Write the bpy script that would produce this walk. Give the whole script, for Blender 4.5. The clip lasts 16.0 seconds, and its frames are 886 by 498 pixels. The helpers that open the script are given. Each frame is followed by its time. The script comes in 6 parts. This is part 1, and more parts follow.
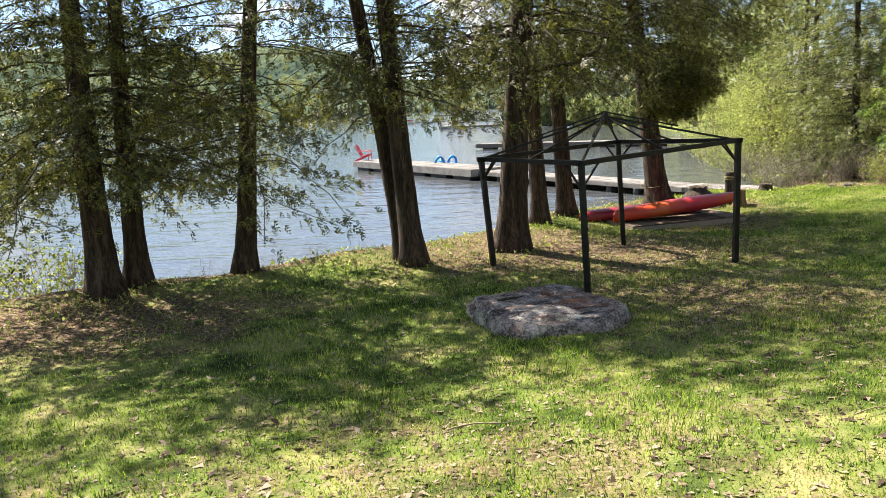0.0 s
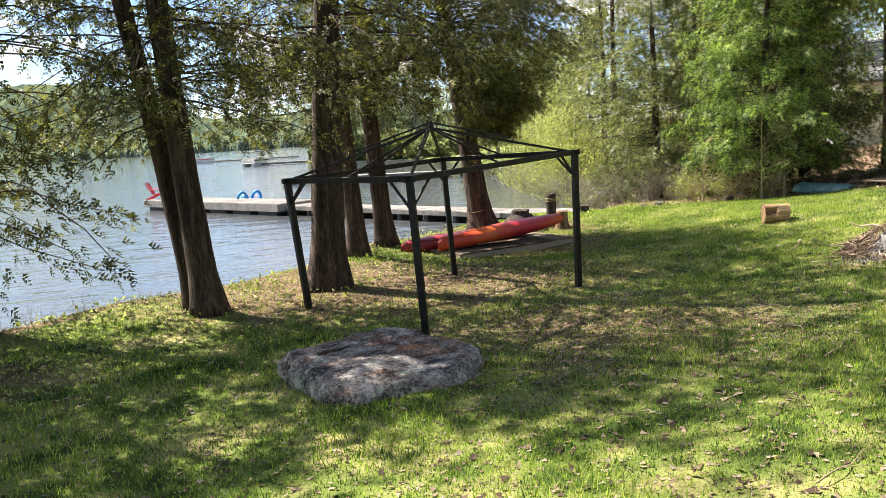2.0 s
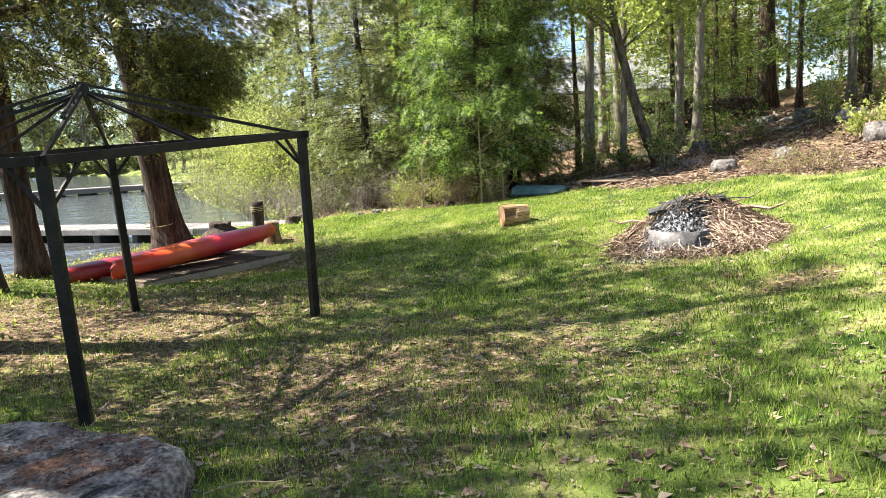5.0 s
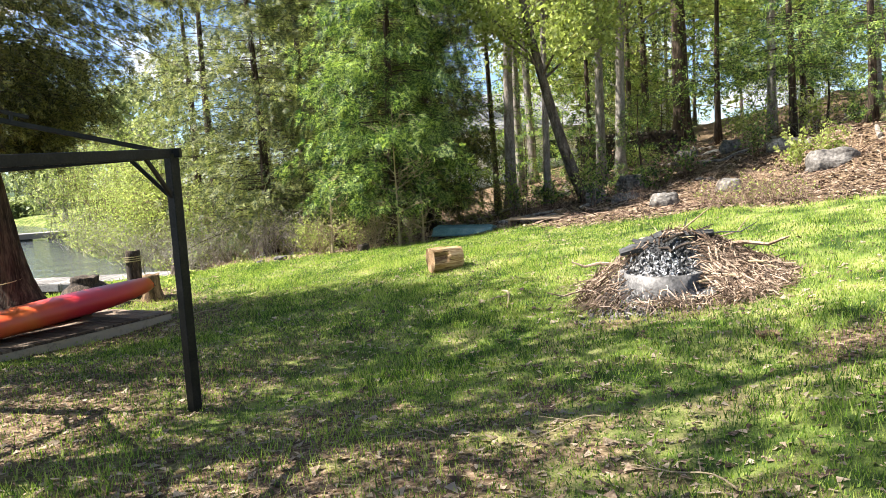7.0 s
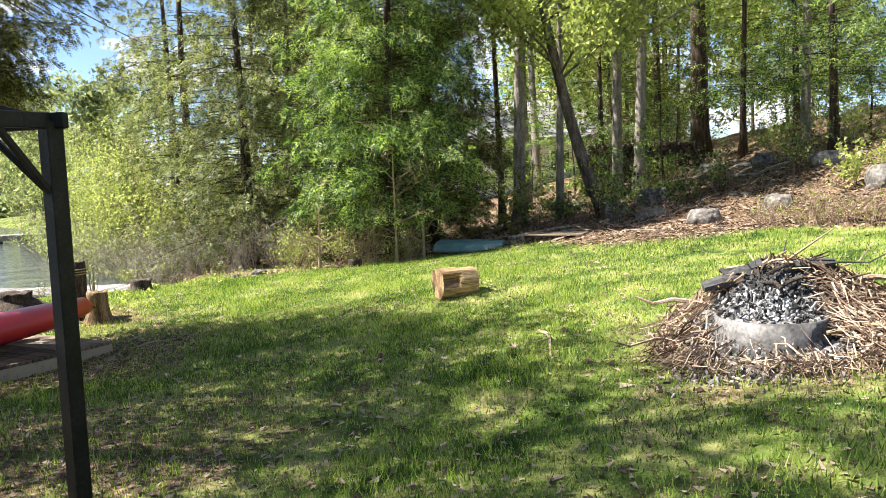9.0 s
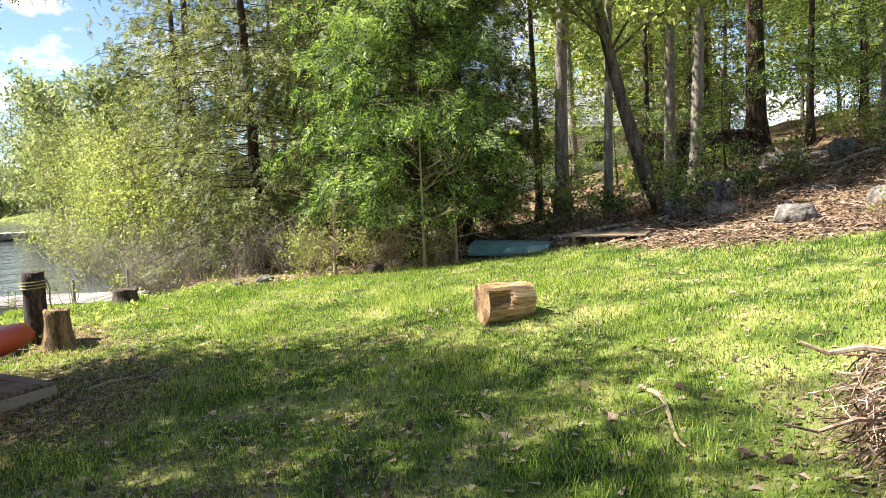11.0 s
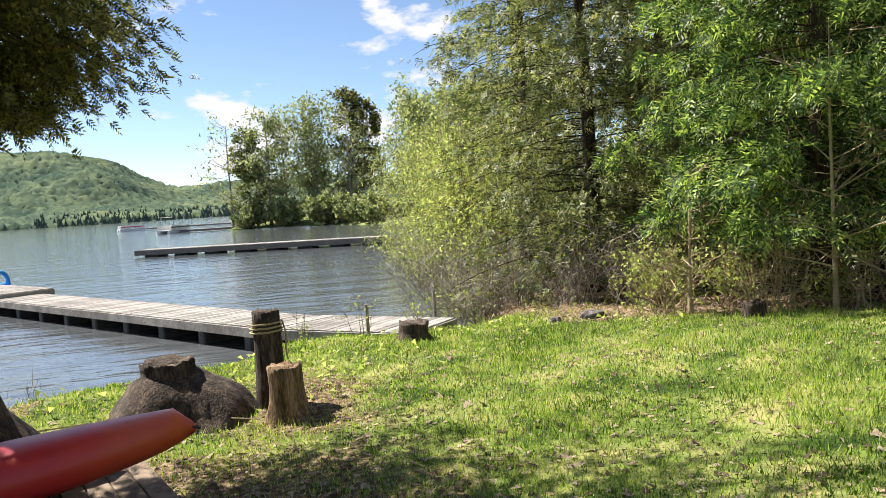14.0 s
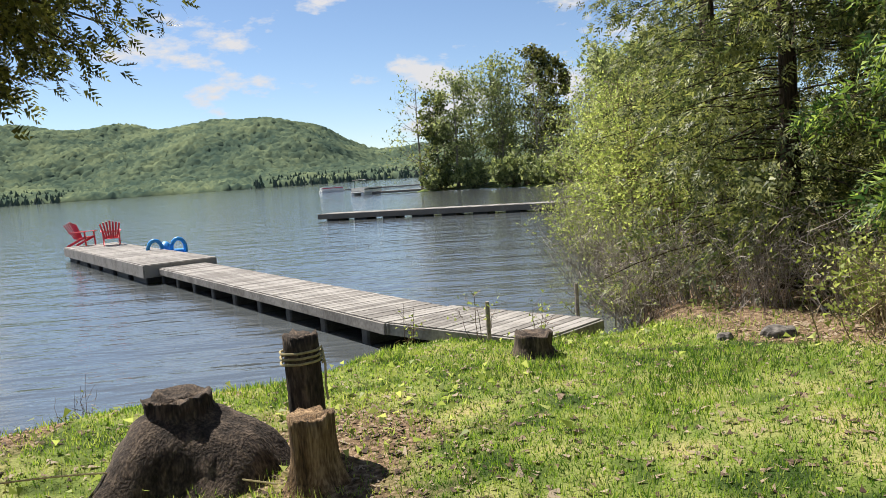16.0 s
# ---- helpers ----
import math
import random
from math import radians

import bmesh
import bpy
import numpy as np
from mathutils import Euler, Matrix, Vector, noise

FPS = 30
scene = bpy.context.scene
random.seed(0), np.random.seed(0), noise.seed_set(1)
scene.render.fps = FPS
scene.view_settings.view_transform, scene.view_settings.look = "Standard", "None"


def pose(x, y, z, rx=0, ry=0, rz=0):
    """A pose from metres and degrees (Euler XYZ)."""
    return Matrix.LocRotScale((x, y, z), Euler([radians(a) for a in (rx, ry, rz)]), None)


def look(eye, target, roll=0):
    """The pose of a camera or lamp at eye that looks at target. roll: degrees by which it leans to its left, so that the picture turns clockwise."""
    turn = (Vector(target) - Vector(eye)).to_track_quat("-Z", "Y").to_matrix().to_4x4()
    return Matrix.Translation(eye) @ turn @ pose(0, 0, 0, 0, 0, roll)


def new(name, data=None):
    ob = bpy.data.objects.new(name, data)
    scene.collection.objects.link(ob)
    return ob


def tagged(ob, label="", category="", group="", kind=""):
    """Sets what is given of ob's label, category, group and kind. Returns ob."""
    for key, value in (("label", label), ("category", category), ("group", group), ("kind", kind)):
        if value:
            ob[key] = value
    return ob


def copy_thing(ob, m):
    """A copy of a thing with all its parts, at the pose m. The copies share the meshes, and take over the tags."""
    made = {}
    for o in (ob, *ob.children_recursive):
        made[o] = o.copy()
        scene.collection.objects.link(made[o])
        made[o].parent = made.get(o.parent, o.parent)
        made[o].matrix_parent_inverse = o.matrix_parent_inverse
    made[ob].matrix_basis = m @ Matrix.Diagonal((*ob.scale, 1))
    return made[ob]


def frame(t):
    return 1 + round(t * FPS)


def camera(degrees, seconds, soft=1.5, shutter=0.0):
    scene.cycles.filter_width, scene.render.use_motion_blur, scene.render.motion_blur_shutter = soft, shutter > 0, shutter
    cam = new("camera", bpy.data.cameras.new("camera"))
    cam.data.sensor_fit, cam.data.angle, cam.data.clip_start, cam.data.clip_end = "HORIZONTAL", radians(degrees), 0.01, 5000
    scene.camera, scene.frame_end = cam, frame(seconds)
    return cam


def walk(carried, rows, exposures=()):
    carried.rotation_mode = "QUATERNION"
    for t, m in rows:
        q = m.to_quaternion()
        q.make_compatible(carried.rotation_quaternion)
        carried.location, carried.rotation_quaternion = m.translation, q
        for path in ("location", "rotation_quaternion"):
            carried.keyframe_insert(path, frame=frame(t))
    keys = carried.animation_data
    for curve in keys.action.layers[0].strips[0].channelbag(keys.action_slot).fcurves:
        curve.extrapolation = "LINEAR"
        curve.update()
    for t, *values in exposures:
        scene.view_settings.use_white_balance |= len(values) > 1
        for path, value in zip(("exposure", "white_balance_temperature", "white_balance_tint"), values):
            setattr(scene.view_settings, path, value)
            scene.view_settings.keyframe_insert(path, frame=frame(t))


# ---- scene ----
cam = camera(59.9, 16.0, soft=0.45)
METRES, EYE, TILT, LEAN, TURN = 18.5, 1.68, -1.8, -1.5, 0.0
ROWS = [
    (0.0, 0.0, 0.0, 0.0, -0.63, -8.59, 4.16),
    (0.5, -0.0021, 0.0275, -0.0048, -3.13, -8.01, 4.7),
    (1.0, -0.0023, 0.0583, -0.0105, -6.6, -7.54, 5.12),
    (1.5, 0.0002, 0.0839, -0.014, -10.47, -7.26, 5.31),
    (2.0, 0.006, 0.1119, -0.017, -14.91, -7.06, 5.39),
    (2.5, 0.0098, 0.1393, -0.0201, -19.36, -7.03, 5.35),
    (3.0, 0.0167, 0.1671, -0.0235, -23.62, -7.05, 5.32),
    (3.5, 0.0218, 0.1954, -0.0286, -27.79, -7.19, 5.34),
    (4.0, 0.0318, 0.2218, -0.0335, -31.52, -7.39, 5.32),
    (4.5, 0.0419, 0.2486, -0.0374, -34.86, -7.65, 5.39),
    (5.0, 0.0534, 0.2751, -0.0385, -37.68, -7.92, 5.41),
    (7.5, 0.1394, 0.4088, -0.0495, -45.65, -4.82, 5.83),
    (8.0, 0.1579, 0.4332, -0.0505, -45.27, -4.17, 4.9),
    (10.5, 0.2605, 0.5563, -0.0515, -45.88, -5.61, 4.35),
    (11.0, 0.2805, 0.5803, -0.0521, -43.84, -4.9, 4.85),
    (11.5, 0.304, 0.6091, -0.0523, -40.35, -3.96, 5.27),
    (12.0, 0.3244, 0.6342, -0.0522, -36.08, -3.2, 5.62),
    (12.5, 0.348, 0.6622, -0.0524, -31.28, -2.74, 5.88),
    (13.0, 0.3664, 0.6895, -0.0516, -26.6, -2.65, 5.87),
    (13.5, 0.3882, 0.7155, -0.0516, -21.97, -2.5, 5.91),
    (14.0, 0.4083, 0.7453, -0.0503, -17.13, -2.37, 5.67),
    (14.5, 0.4276, 0.7716, -0.0475, -12.21, -2.3, 5.61),
    (15.0, 0.4457, 0.7974, -0.0454, -7.84, -2.57, 5.52),
    (15.5, 0.4609, 0.8218, -0.0428, -4.73, -3.19, 5.55),
    (16.0, 0.477, 0.8468, -0.0416, -2.76, -3.9, 5.65),
]
walk(cam, [(t, pose(0, 0, EYE, TILT, LEAN, TURN) @ pose(METRES * x, METRES * y, METRES * z, 90 + pitch, roll, yaw)) for t, x, y, z, yaw, pitch, roll in ROWS], [(0.0, 1.72, 7000, 13), (3.5, 1.98, 7000, 13), (5.0, 2.07, 6750, 11), (8.0, 2.0, 6600, 10), (11.0, 1.95, 6850, 11), (13.0, 1.78, 6850, 12), (16.0, 1.1, 6750, 11)])
# ---- world, sun, exposure ----
SUN_AZ, SUN_EL = -43.0, 53.0      # degrees from +y towards +x, and above the horizon
world = bpy.data.worlds.new("sky")
scene.world = world
world.use_nodes = True
wn, wl = world.node_tree.nodes, world.node_tree.links
sky = wn.new("ShaderNodeTexSky")
sky.sky_type, sky.sun_disc = "NISHITA", False
sky.sun_elevation, sky.sun_rotation = radians(SUN_EL), radians(SUN_AZ)
sky.altitude, sky.air_density, sky.dust_density, sky.ozone_density = 200, 0.8, 0.1, 3.5
tex = wn.new("ShaderNodeTexCoord")
wmap = wn.new("ShaderNodeMapping")
wmap.inputs["Scale"].default_value = (1.0, 1.0, 2.3)
wmap.inputs["Location"].default_value = (0.35, 0.1, 0.0)
cloud, veil = wn.new("ShaderNodeTexNoise"), wn.new("ShaderNodeMapRange")
cloud.inputs["Scale"].default_value, cloud.inputs["Detail"].default_value, cloud.inputs["Roughness"].default_value = 5.6, 12, 0.6
veil.inputs["From Min"].default_value, veil.inputs["From Max"].default_value = 0.54, 0.61
wmix = wn.new("ShaderNodeMix")
wmix.data_type = "RGBA"
wmix.inputs["B"].default_value = (5.8, 6.0, 6.4, 1)
wl.new(tex.outputs["Generated"], wmap.inputs["Vector"])
wl.new(wmap.outputs[0], cloud.inputs["Vector"])
wl.new(cloud.outputs["Fac"], veil.inputs["Value"])
wl.new(veil.outputs[0], wmix.inputs["Factor"])
wl.new(sky.outputs[0], wmix.inputs["A"])
wl.new(wmix.outputs["Result"], wn["Background"].inputs["Color"])
wn["Background"].inputs["Strength"].default_value = 0.06
sun = new("sun", bpy.data.lights.new("sun", "SUN"))
sun.data.energy, sun.data.angle, sun.data.color = 4.8, radians(0.55), (1.0, 0.96, 0.90)
sun.matrix_world = look((math.sin(radians(SUN_AZ)) * math.cos(radians(SUN_EL)) * 50, math.cos(radians(SUN_AZ)) * math.cos(radians(SUN_EL)) * 50, math.sin(radians(SUN_EL)) * 50), (0, 0, 0))

# ---- materials ----


def material(name, colors, scale=6.0, rough=0.8, bump=0.3, metal=0.0, fine=40.0, translucent=0.0, island=0.0, per_object=0.0, stretch=(1, 1, 1), spec=0.3, dist=0.01):
    """Two scales of noise over two to four colours, with fine relief."""
    m = bpy.data.materials.new(name)
    m.use_nodes = True
    n, l = m.node_tree.nodes, m.node_tree.links
    b = n["Principled BSDF"]
    b.inputs["Roughness"].default_value, b.inputs["Metallic"].default_value = rough, metal
    b.inputs["Specular IOR Level"].default_value = spec
    tc = n.new("ShaderNodeTexCoord")
    mp = n.new("ShaderNodeMapping")
    mp.inputs["Scale"].default_value = stretch
    l.new(tc.outputs["Object"], mp.inputs["Vector"])
    big, small = n.new("ShaderNodeTexNoise"), n.new("ShaderNodeTexNoise")
    for t, s, d in ((big, scale, 5), (small, fine, 4)):
        t.inputs["Scale"].default_value, t.inputs["Detail"].default_value = s, d
        l.new(mp.outputs[0], t.inputs["Vector"])
    mix = n.new("ShaderNodeMath")
    mix.operation = "MULTIPLY_ADD"
    mix.inputs[1].default_value = 0.45
    l.new(small.outputs["Fac"], mix.inputs[0])
    half = n.new("ShaderNodeMath")
    half.operation = "MULTIPLY"
    half.inputs[1].default_value = 0.55
    l.new(big.outputs["Fac"], half.inputs[0])
    l.new(half.outputs[0], mix.inputs[2])
    fac = mix.outputs[0]
    for amount, node, sock in ((island, "ShaderNodeNewGeometry", "Random Per Island"), (per_object, "ShaderNodeObjectInfo", "Random")):
        if amount:
            r = n.new(node)
            a = n.new("ShaderNodeMath")
            a.operation = "MULTIPLY_ADD"
            a.inputs[1].default_value = amount
            l.new(r.outputs[sock], a.inputs[0])
            sh = n.new("ShaderNodeMath")
            sh.operation = "SUBTRACT"
            sh.inputs[1].default_value = amount / 2
            l.new(fac, sh.inputs[0])
            l.new(sh.outputs[0], a.inputs[2])
            fac = a.outputs[0]
    ramp = n.new("ShaderNodeValToRGB")
    e = ramp.color_ramp.elements
    k = len(colors)
    stops = [0.38 + 0.24 * i / max(1, k - 1) for i in range(k)]
    e[0].position, e[0].color = stops[0], (*colors[0], 1)
    e[1].position, e[1].color = stops[-1], (*colors[-1], 1)
    for s, c in list(zip(stops, colors))[1:-1]:
        e.new(s).color = (*c, 1)
    l.new(fac, ramp.inputs[0])
    l.new(ramp.outputs[0], b.inputs["Base Color"])
    if bump:
        bp = n.new("ShaderNodeBump")
        bp.inputs["Strength"].default_value, bp.inputs["Distance"].default_value = bump, dist
        l.new(mix.outputs[0], bp.inputs["Height"])
        l.new(bp.outputs[0], b.inputs["Normal"])
    if translucent:
        tr = n.new("ShaderNodeBsdfTranslucent")
        hsv = n.new("ShaderNodeHueSaturation")
        hsv.inputs["Saturation"].default_value, hsv.inputs["Value"].default_value = 1.1, 1.5
        l.new(ramp.outputs[0], hsv.inputs["Color"])
        l.new(hsv.outputs[0], tr.inputs["Color"])
        ms = n.new("ShaderNodeMixShader")
        ms.inputs[0].default_value = translucent
        l.new(b.outputs[0], ms.inputs[1])
        l.new(tr.outputs[0], ms.inputs[2])
        l.new(ms.outputs[0], n["Material Output"].inputs["Surface"])
    return m


M = {
    "bark": material("cedar_bark", [(0.015, 0.010, 0.007), (0.05, 0.034, 0.023), (0.115, 0.08, 0.056)], 3, 0.95, 0.9, fine=14, stretch=(4, 4, 0.5), dist=0.03),
    "bark_brown": material("brown_bark", [(0.04, 0.031, 0.024), (0.11, 0.088, 0.07), (0.21, 0.18, 0.15)], 3, 0.9, 0.8, fine=20, stretch=(3, 3, 0.8), dist=0.02),
    "bark_grey": material("grey_bark", [(0.10, 0.085, 0.07), (0.22, 0.19, 0.16), (0.36, 0.33, 0.29)], 3, 0.9, 0.7, fine=20, stretch=(3, 3, 0.8), dist=0.02),
    "cedar": material("cedar_leaf", [(0.036, 0.042, 0.013), (0.09, 0.097, 0.027), (0.18, 0.18, 0.05)], 0.8, 0.5, 0, fine=6, translucent=0.4, island=0.4),
    "cedar_light": material("cedar_leaf_light", [(0.05, 0.068, 0.024), (0.12, 0.142, 0.048), (0.24, 0.255, 0.085)], 0.7, 0.5, 0, fine=6, translucent=0.4, island=0.4),
    "hemlock": material("hemlock_leaf", [(0.03, 0.065, 0.02), (0.095, 0.16, 0.038), (0.29, 0.38, 0.09)], 0.7, 0.5, 0, fine=6, translucent=0.4, island=0.45),
    "lime": material("spring_leaf", [(0.16, 0.20, 0.05), (0.28, 0.335, 0.09), (0.42, 0.46, 0.15)], 1.0, 0.55, 0, fine=6, translucent=0.45, island=0.3),
    "dry_stick": material("dry_stick", [(0.085, 0.055, 0.036), (0.20, 0.14, 0.096), (0.40, 0.30, 0.22)], 4, 0.9, 0, island=0.5),
    "needles": material("needle_litter", [(0.10, 0.045, 0.025), (0.22, 0.105, 0.06), (0.36, 0.20, 0.13)], 4, 0.9, 0, island=0.5),
    "sawn_end": material("sawn_end", [(0.15, 0.08, 0.04), (0.34, 0.21, 0.11), (0.48, 0.33, 0.19)], 6, 0.9, 0.6, fine=30, dist=0.01),
    "twig": material("twig", [(0.09, 0.055, 0.04), (0.20, 0.13, 0.09), (0.36, 0.26, 0.19)], 4, 0.9, 0, island=0.4),
    "grey_twig": material("grey_twig", [(0.13, 0.11, 0.095), (0.26, 0.225, 0.20), (0.43, 0.385, 0.345)], 4, 0.9, 0, island=0.4),
    "dark_ash": material("dark_ash", [(0.03, 0.029, 0.028), (0.08, 0.076, 0.073), (0.16, 0.155, 0.15), (0.32, 0.31, 0.3)], 14, 0.95, 1.0, fine=45, dist=0.03, island=0.5),
    "thin_leaf": material("thin_spring_leaf", [(0.11, 0.14, 0.055), (0.22, 0.255, 0.10), (0.34, 0.37, 0.16)], 0.3, 0.6, 0, fine=2, translucent=0.35, island=0.4),
    "straw": material("dry_reed", [(0.22, 0.17, 0.10), (0.36, 0.29, 0.18)], 4, 0.9, 0, island=0.3),
    "grass": material("grass_blade", [(0.05, 0.105, 0.018), (0.16, 0.255, 0.038), (0.262, 0.385, 0.062), (0.36, 0.405, 0.11)], 0.7, 0.55, 0, fine=3.2, translucent=0.4, island=0.42),
    "dead_leaf": material("dead_leaf", [(0.06, 0.036, 0.024), (0.16, 0.11, 0.072), (0.25, 0.185, 0.125), (0.33, 0.265, 0.19)], 2, 0.8, 0, translucent=0.2, island=0.5),
    "dock_wood": material("weathered_deck", [(0.14, 0.128, 0.115), (0.21, 0.197, 0.18), (0.29, 0.273, 0.25)], 2, 0.85, 0.4, fine=18, stretch=(1, 1, 1), per_object=0.3, dist=0.005),
    "grey_wood": material("grey_timber", [(0.14, 0.12, 0.10), (0.25, 0.22, 0.185), (0.36, 0.32, 0.27)], 2.5, 0.85, 0.5, fine=22, stretch=(1, 1, 1), per_object=0.3, dist=0.006),
    "pile": material("dark_float", [(0.03, 0.03, 0.03), (0.07, 0.07, 0.07)], 4, 0.7, 0.2),
    "black_metal": material("black_metal", [(0.005, 0.005, 0.005), (0.011, 0.0105, 0.01), (0.022, 0.02, 0.019)], 6, 0.5, 0.15, spec=0.25, fine=60, dist=0.002),
    "granite": material("granite", [(0.035, 0.032, 0.03), (0.10, 0.09, 0.08), (0.16, 0.145, 0.13), (0.26, 0.24, 0.21)], 3, 0.9, 0.9, fine=16, dist=0.04),
    "lichen": material("lichen", [(0.30, 0.34, 0.27), (0.52, 0.55, 0.46)], 12, 0.95, 0.5),
    "kayak_red": material("kayak_red", [(0.22, 0.01, 0.016), (0.30, 0.016, 0.022), (0.36, 0.03, 0.03)], 1.0, 0.38, 0.05, fine=30, spec=0.5),
    "brown_board": material("brown_board", [(0.06, 0.042, 0.03), (0.13, 0.095, 0.066), (0.22, 0.17, 0.12)], 3, 0.9, 0.5, fine=22, per_object=0.3, dist=0.006),
    "rim_wood": material("rim_board_wood", [(0.13, 0.105, 0.075), (0.22, 0.18, 0.13), (0.32, 0.27, 0.2)], 3, 0.9, 0.5, fine=22, per_object=0.3, dist=0.006),
    # darker copy of dead_leaf for the bank: tree shade put into the colour
    "shaded_russet_leaf": material("shaded_russet_leaf", [(0.03, 0.018, 0.012), (0.085, 0.052, 0.034), (0.17, 0.112, 0.075), (0.34, 0.26, 0.19)], 2, 0.8, 0, translucent=0.2, island=0.5),
    "spill_ash": material("spilled_ash", [(0.05, 0.045, 0.042), (0.18, 0.155, 0.14), (0.36, 0.32, 0.29)], 9, 0.95, 0.5, fine=30, island=0.6),
    "red_plastic": material("red_plastic", [(0.55, 0.02, 0.04), (0.66, 0.035, 0.06)], 3, 0.4, 0, spec=0.5),
    "blue_plastic": material("blue_plastic", [(0.015, 0.20, 0.52), (0.03, 0.30, 0.66)], 3, 0.35, 0, spec=0.5),
    "boat_paint": material("teal_paint", [(0.04, 0.10, 0.11), (0.075, 0.16, 0.17), (0.14, 0.21, 0.21)], 3, 0.6, 0.2),
    "split_wood": material("split_wood", [(0.16, 0.085, 0.04), (0.40, 0.25, 0.12), (0.60, 0.43, 0.25)], 3, 0.85, 0.9, fine=12, stretch=(0.6, 4, 4), dist=0.03),
    "stump_wood": material("stump_wood", [(0.016, 0.012, 0.009), (0.05, 0.037, 0.028), (0.13, 0.097, 0.07)], 4, 0.95, 1.0, fine=20, stretch=(3, 3, 0.7), dist=0.03),
    "stump_pale": material("stump_pale", [(0.045, 0.028, 0.015), (0.15, 0.095, 0.05), (0.32, 0.22, 0.125)], 4, 0.95, 1.0, fine=20, stretch=(4, 4, 0.6), dist=0.03),
    "ash": material("ash", [(0.03, 0.03, 0.03), (0.11, 0.11, 0.112), (0.26, 0.26, 0.265), (0.46, 0.46, 0.47)], 9, 0.95, 0.9, fine=30, dist=0.03, island=0.4),
    "steel_ring": material("burnt_steel", [(0.07, 0.066, 0.064), (0.13, 0.124, 0.12), (0.2, 0.19, 0.185)], 9, 0.6, 0.2, metal=0.2),
    "rope": material("rope", [(0.30, 0.25, 0.13), (0.42, 0.36, 0.2)], 30, 0.9, 0.3),
    "white_paint": material("white_paint", [(0.62, 0.62, 0.60), (0.8, 0.8, 0.78)], 2, 0.5, 0.1),
    "roof": material("grey_roof", [(0.16, 0.16, 0.17), (0.28, 0.28, 0.29)], 2, 0.8, 0.3),
    "glass_dark": material("window_glass", [(0.02, 0.025, 0.03), (0.03, 0.035, 0.04)], 1, 0.08, 0, spec=0.6),
    # hill greens muted and bluish: distance haze is mixed into the base colours
    "hazed_far_leaf": material("far_hardwood_hazed", [(0.04, 0.064, 0.05), (0.072, 0.10, 0.066), (0.125, 0.155, 0.088)], 0.014, 0.95, 0, fine=0.09, spec=0.0),
    # conifer green lightened to carry the haze over the lake
    "hazed_conifer": material("hazed_conifer", [(0.045, 0.07, 0.052), (0.075, 0.11, 0.075)], 0.05, 0.9, 0, fine=0.3, island=0.4),
}


def ground_material():
    """Lawn, thatch and leaf litter, mixed by the ground's own cover map and by noise."""
    m = bpy.data.materials.new("lawn_soil")
    m.use_nodes = True
    n, l = m.node_tree.nodes, m.node_tree.links
    b = n["Principled BSDF"]
    b.inputs["Roughness"].default_value, b.inputs["Specular IOR Level"].default_value = 0.95, 0.1
    tc = n.new("ShaderNodeTexCoord")

    def noise_tex(scale, detail=6):
        t = n.new("ShaderNodeTexNoise")
        t.inputs["Scale"].default_value, t.inputs["Detail"].default_value = scale, detail
        l.new(tc.outputs["Object"], t.inputs["Vector"])
        return t.outputs["Fac"]

    def ramp(fac, stops):
        r = n.new("ShaderNodeValToRGB")
        e = r.color_ramp.elements
        e[0].position, e[0].color = stops[0][0], (*stops[0][1], 1)
        e[1].position, e[1].color = stops[-1][0], (*stops[-1][1], 1)
        for p, c in stops[1:-1]:
            e.new(p).color = (*c, 1)
        l.new(fac, r.inputs[0])
        return r.outputs[0]

    grass = ramp(noise_tex(1.6, 14), [(0.36, (0.03, 0.052, 0.012)), (0.48, (0.12, 0.16, 0.036)), (0.58, (0.21, 0.22, 0.075)), (0.68, (0.29, 0.255, 0.11))])
    litter = ramp(noise_tex(22), [(0.3, (0.04, 0.027, 0.016)), (0.45, (0.12, 0.08, 0.047)), (0.58, (0.215, 0.15, 0.096)), (0.72, (0.37, 0.285, 0.195))])
    at = n.new("ShaderNodeAttribute")
    at.attribute_name = "litter"
    add = n.new("ShaderNodeMath")
    add.operation = "ADD"
    l.new(at.outputs["Fac"], add.inputs[0])
    l.new(noise_tex(2.2), add.inputs[1])
    msk = n.new("ShaderNodeMapRange")
    msk.inputs["From Min"].default_value, msk.inputs["From Max"].default_value = 0.75, 1.05
    l.new(add.outputs[0], msk.inputs["Value"])
    mix = n.new("ShaderNodeMix")
    mix.data_type = "RGBA"
    l.new(msk.outputs[0], mix.inputs["Factor"])
    l.new(grass, mix.inputs["A"])
    l.new(litter, mix.inputs["B"])
    l.new(mix.outputs["Result"], b.inputs["Base Color"])
    bp = n.new("ShaderNodeBump")
    bp.inputs["Strength"].default_value, bp.inputs["Distance"].default_value = 0.8, 0.04
    l.new(noise_tex(30), bp.inputs["Height"])
    l.new(bp.outputs[0], b.inputs["Normal"])
    return m


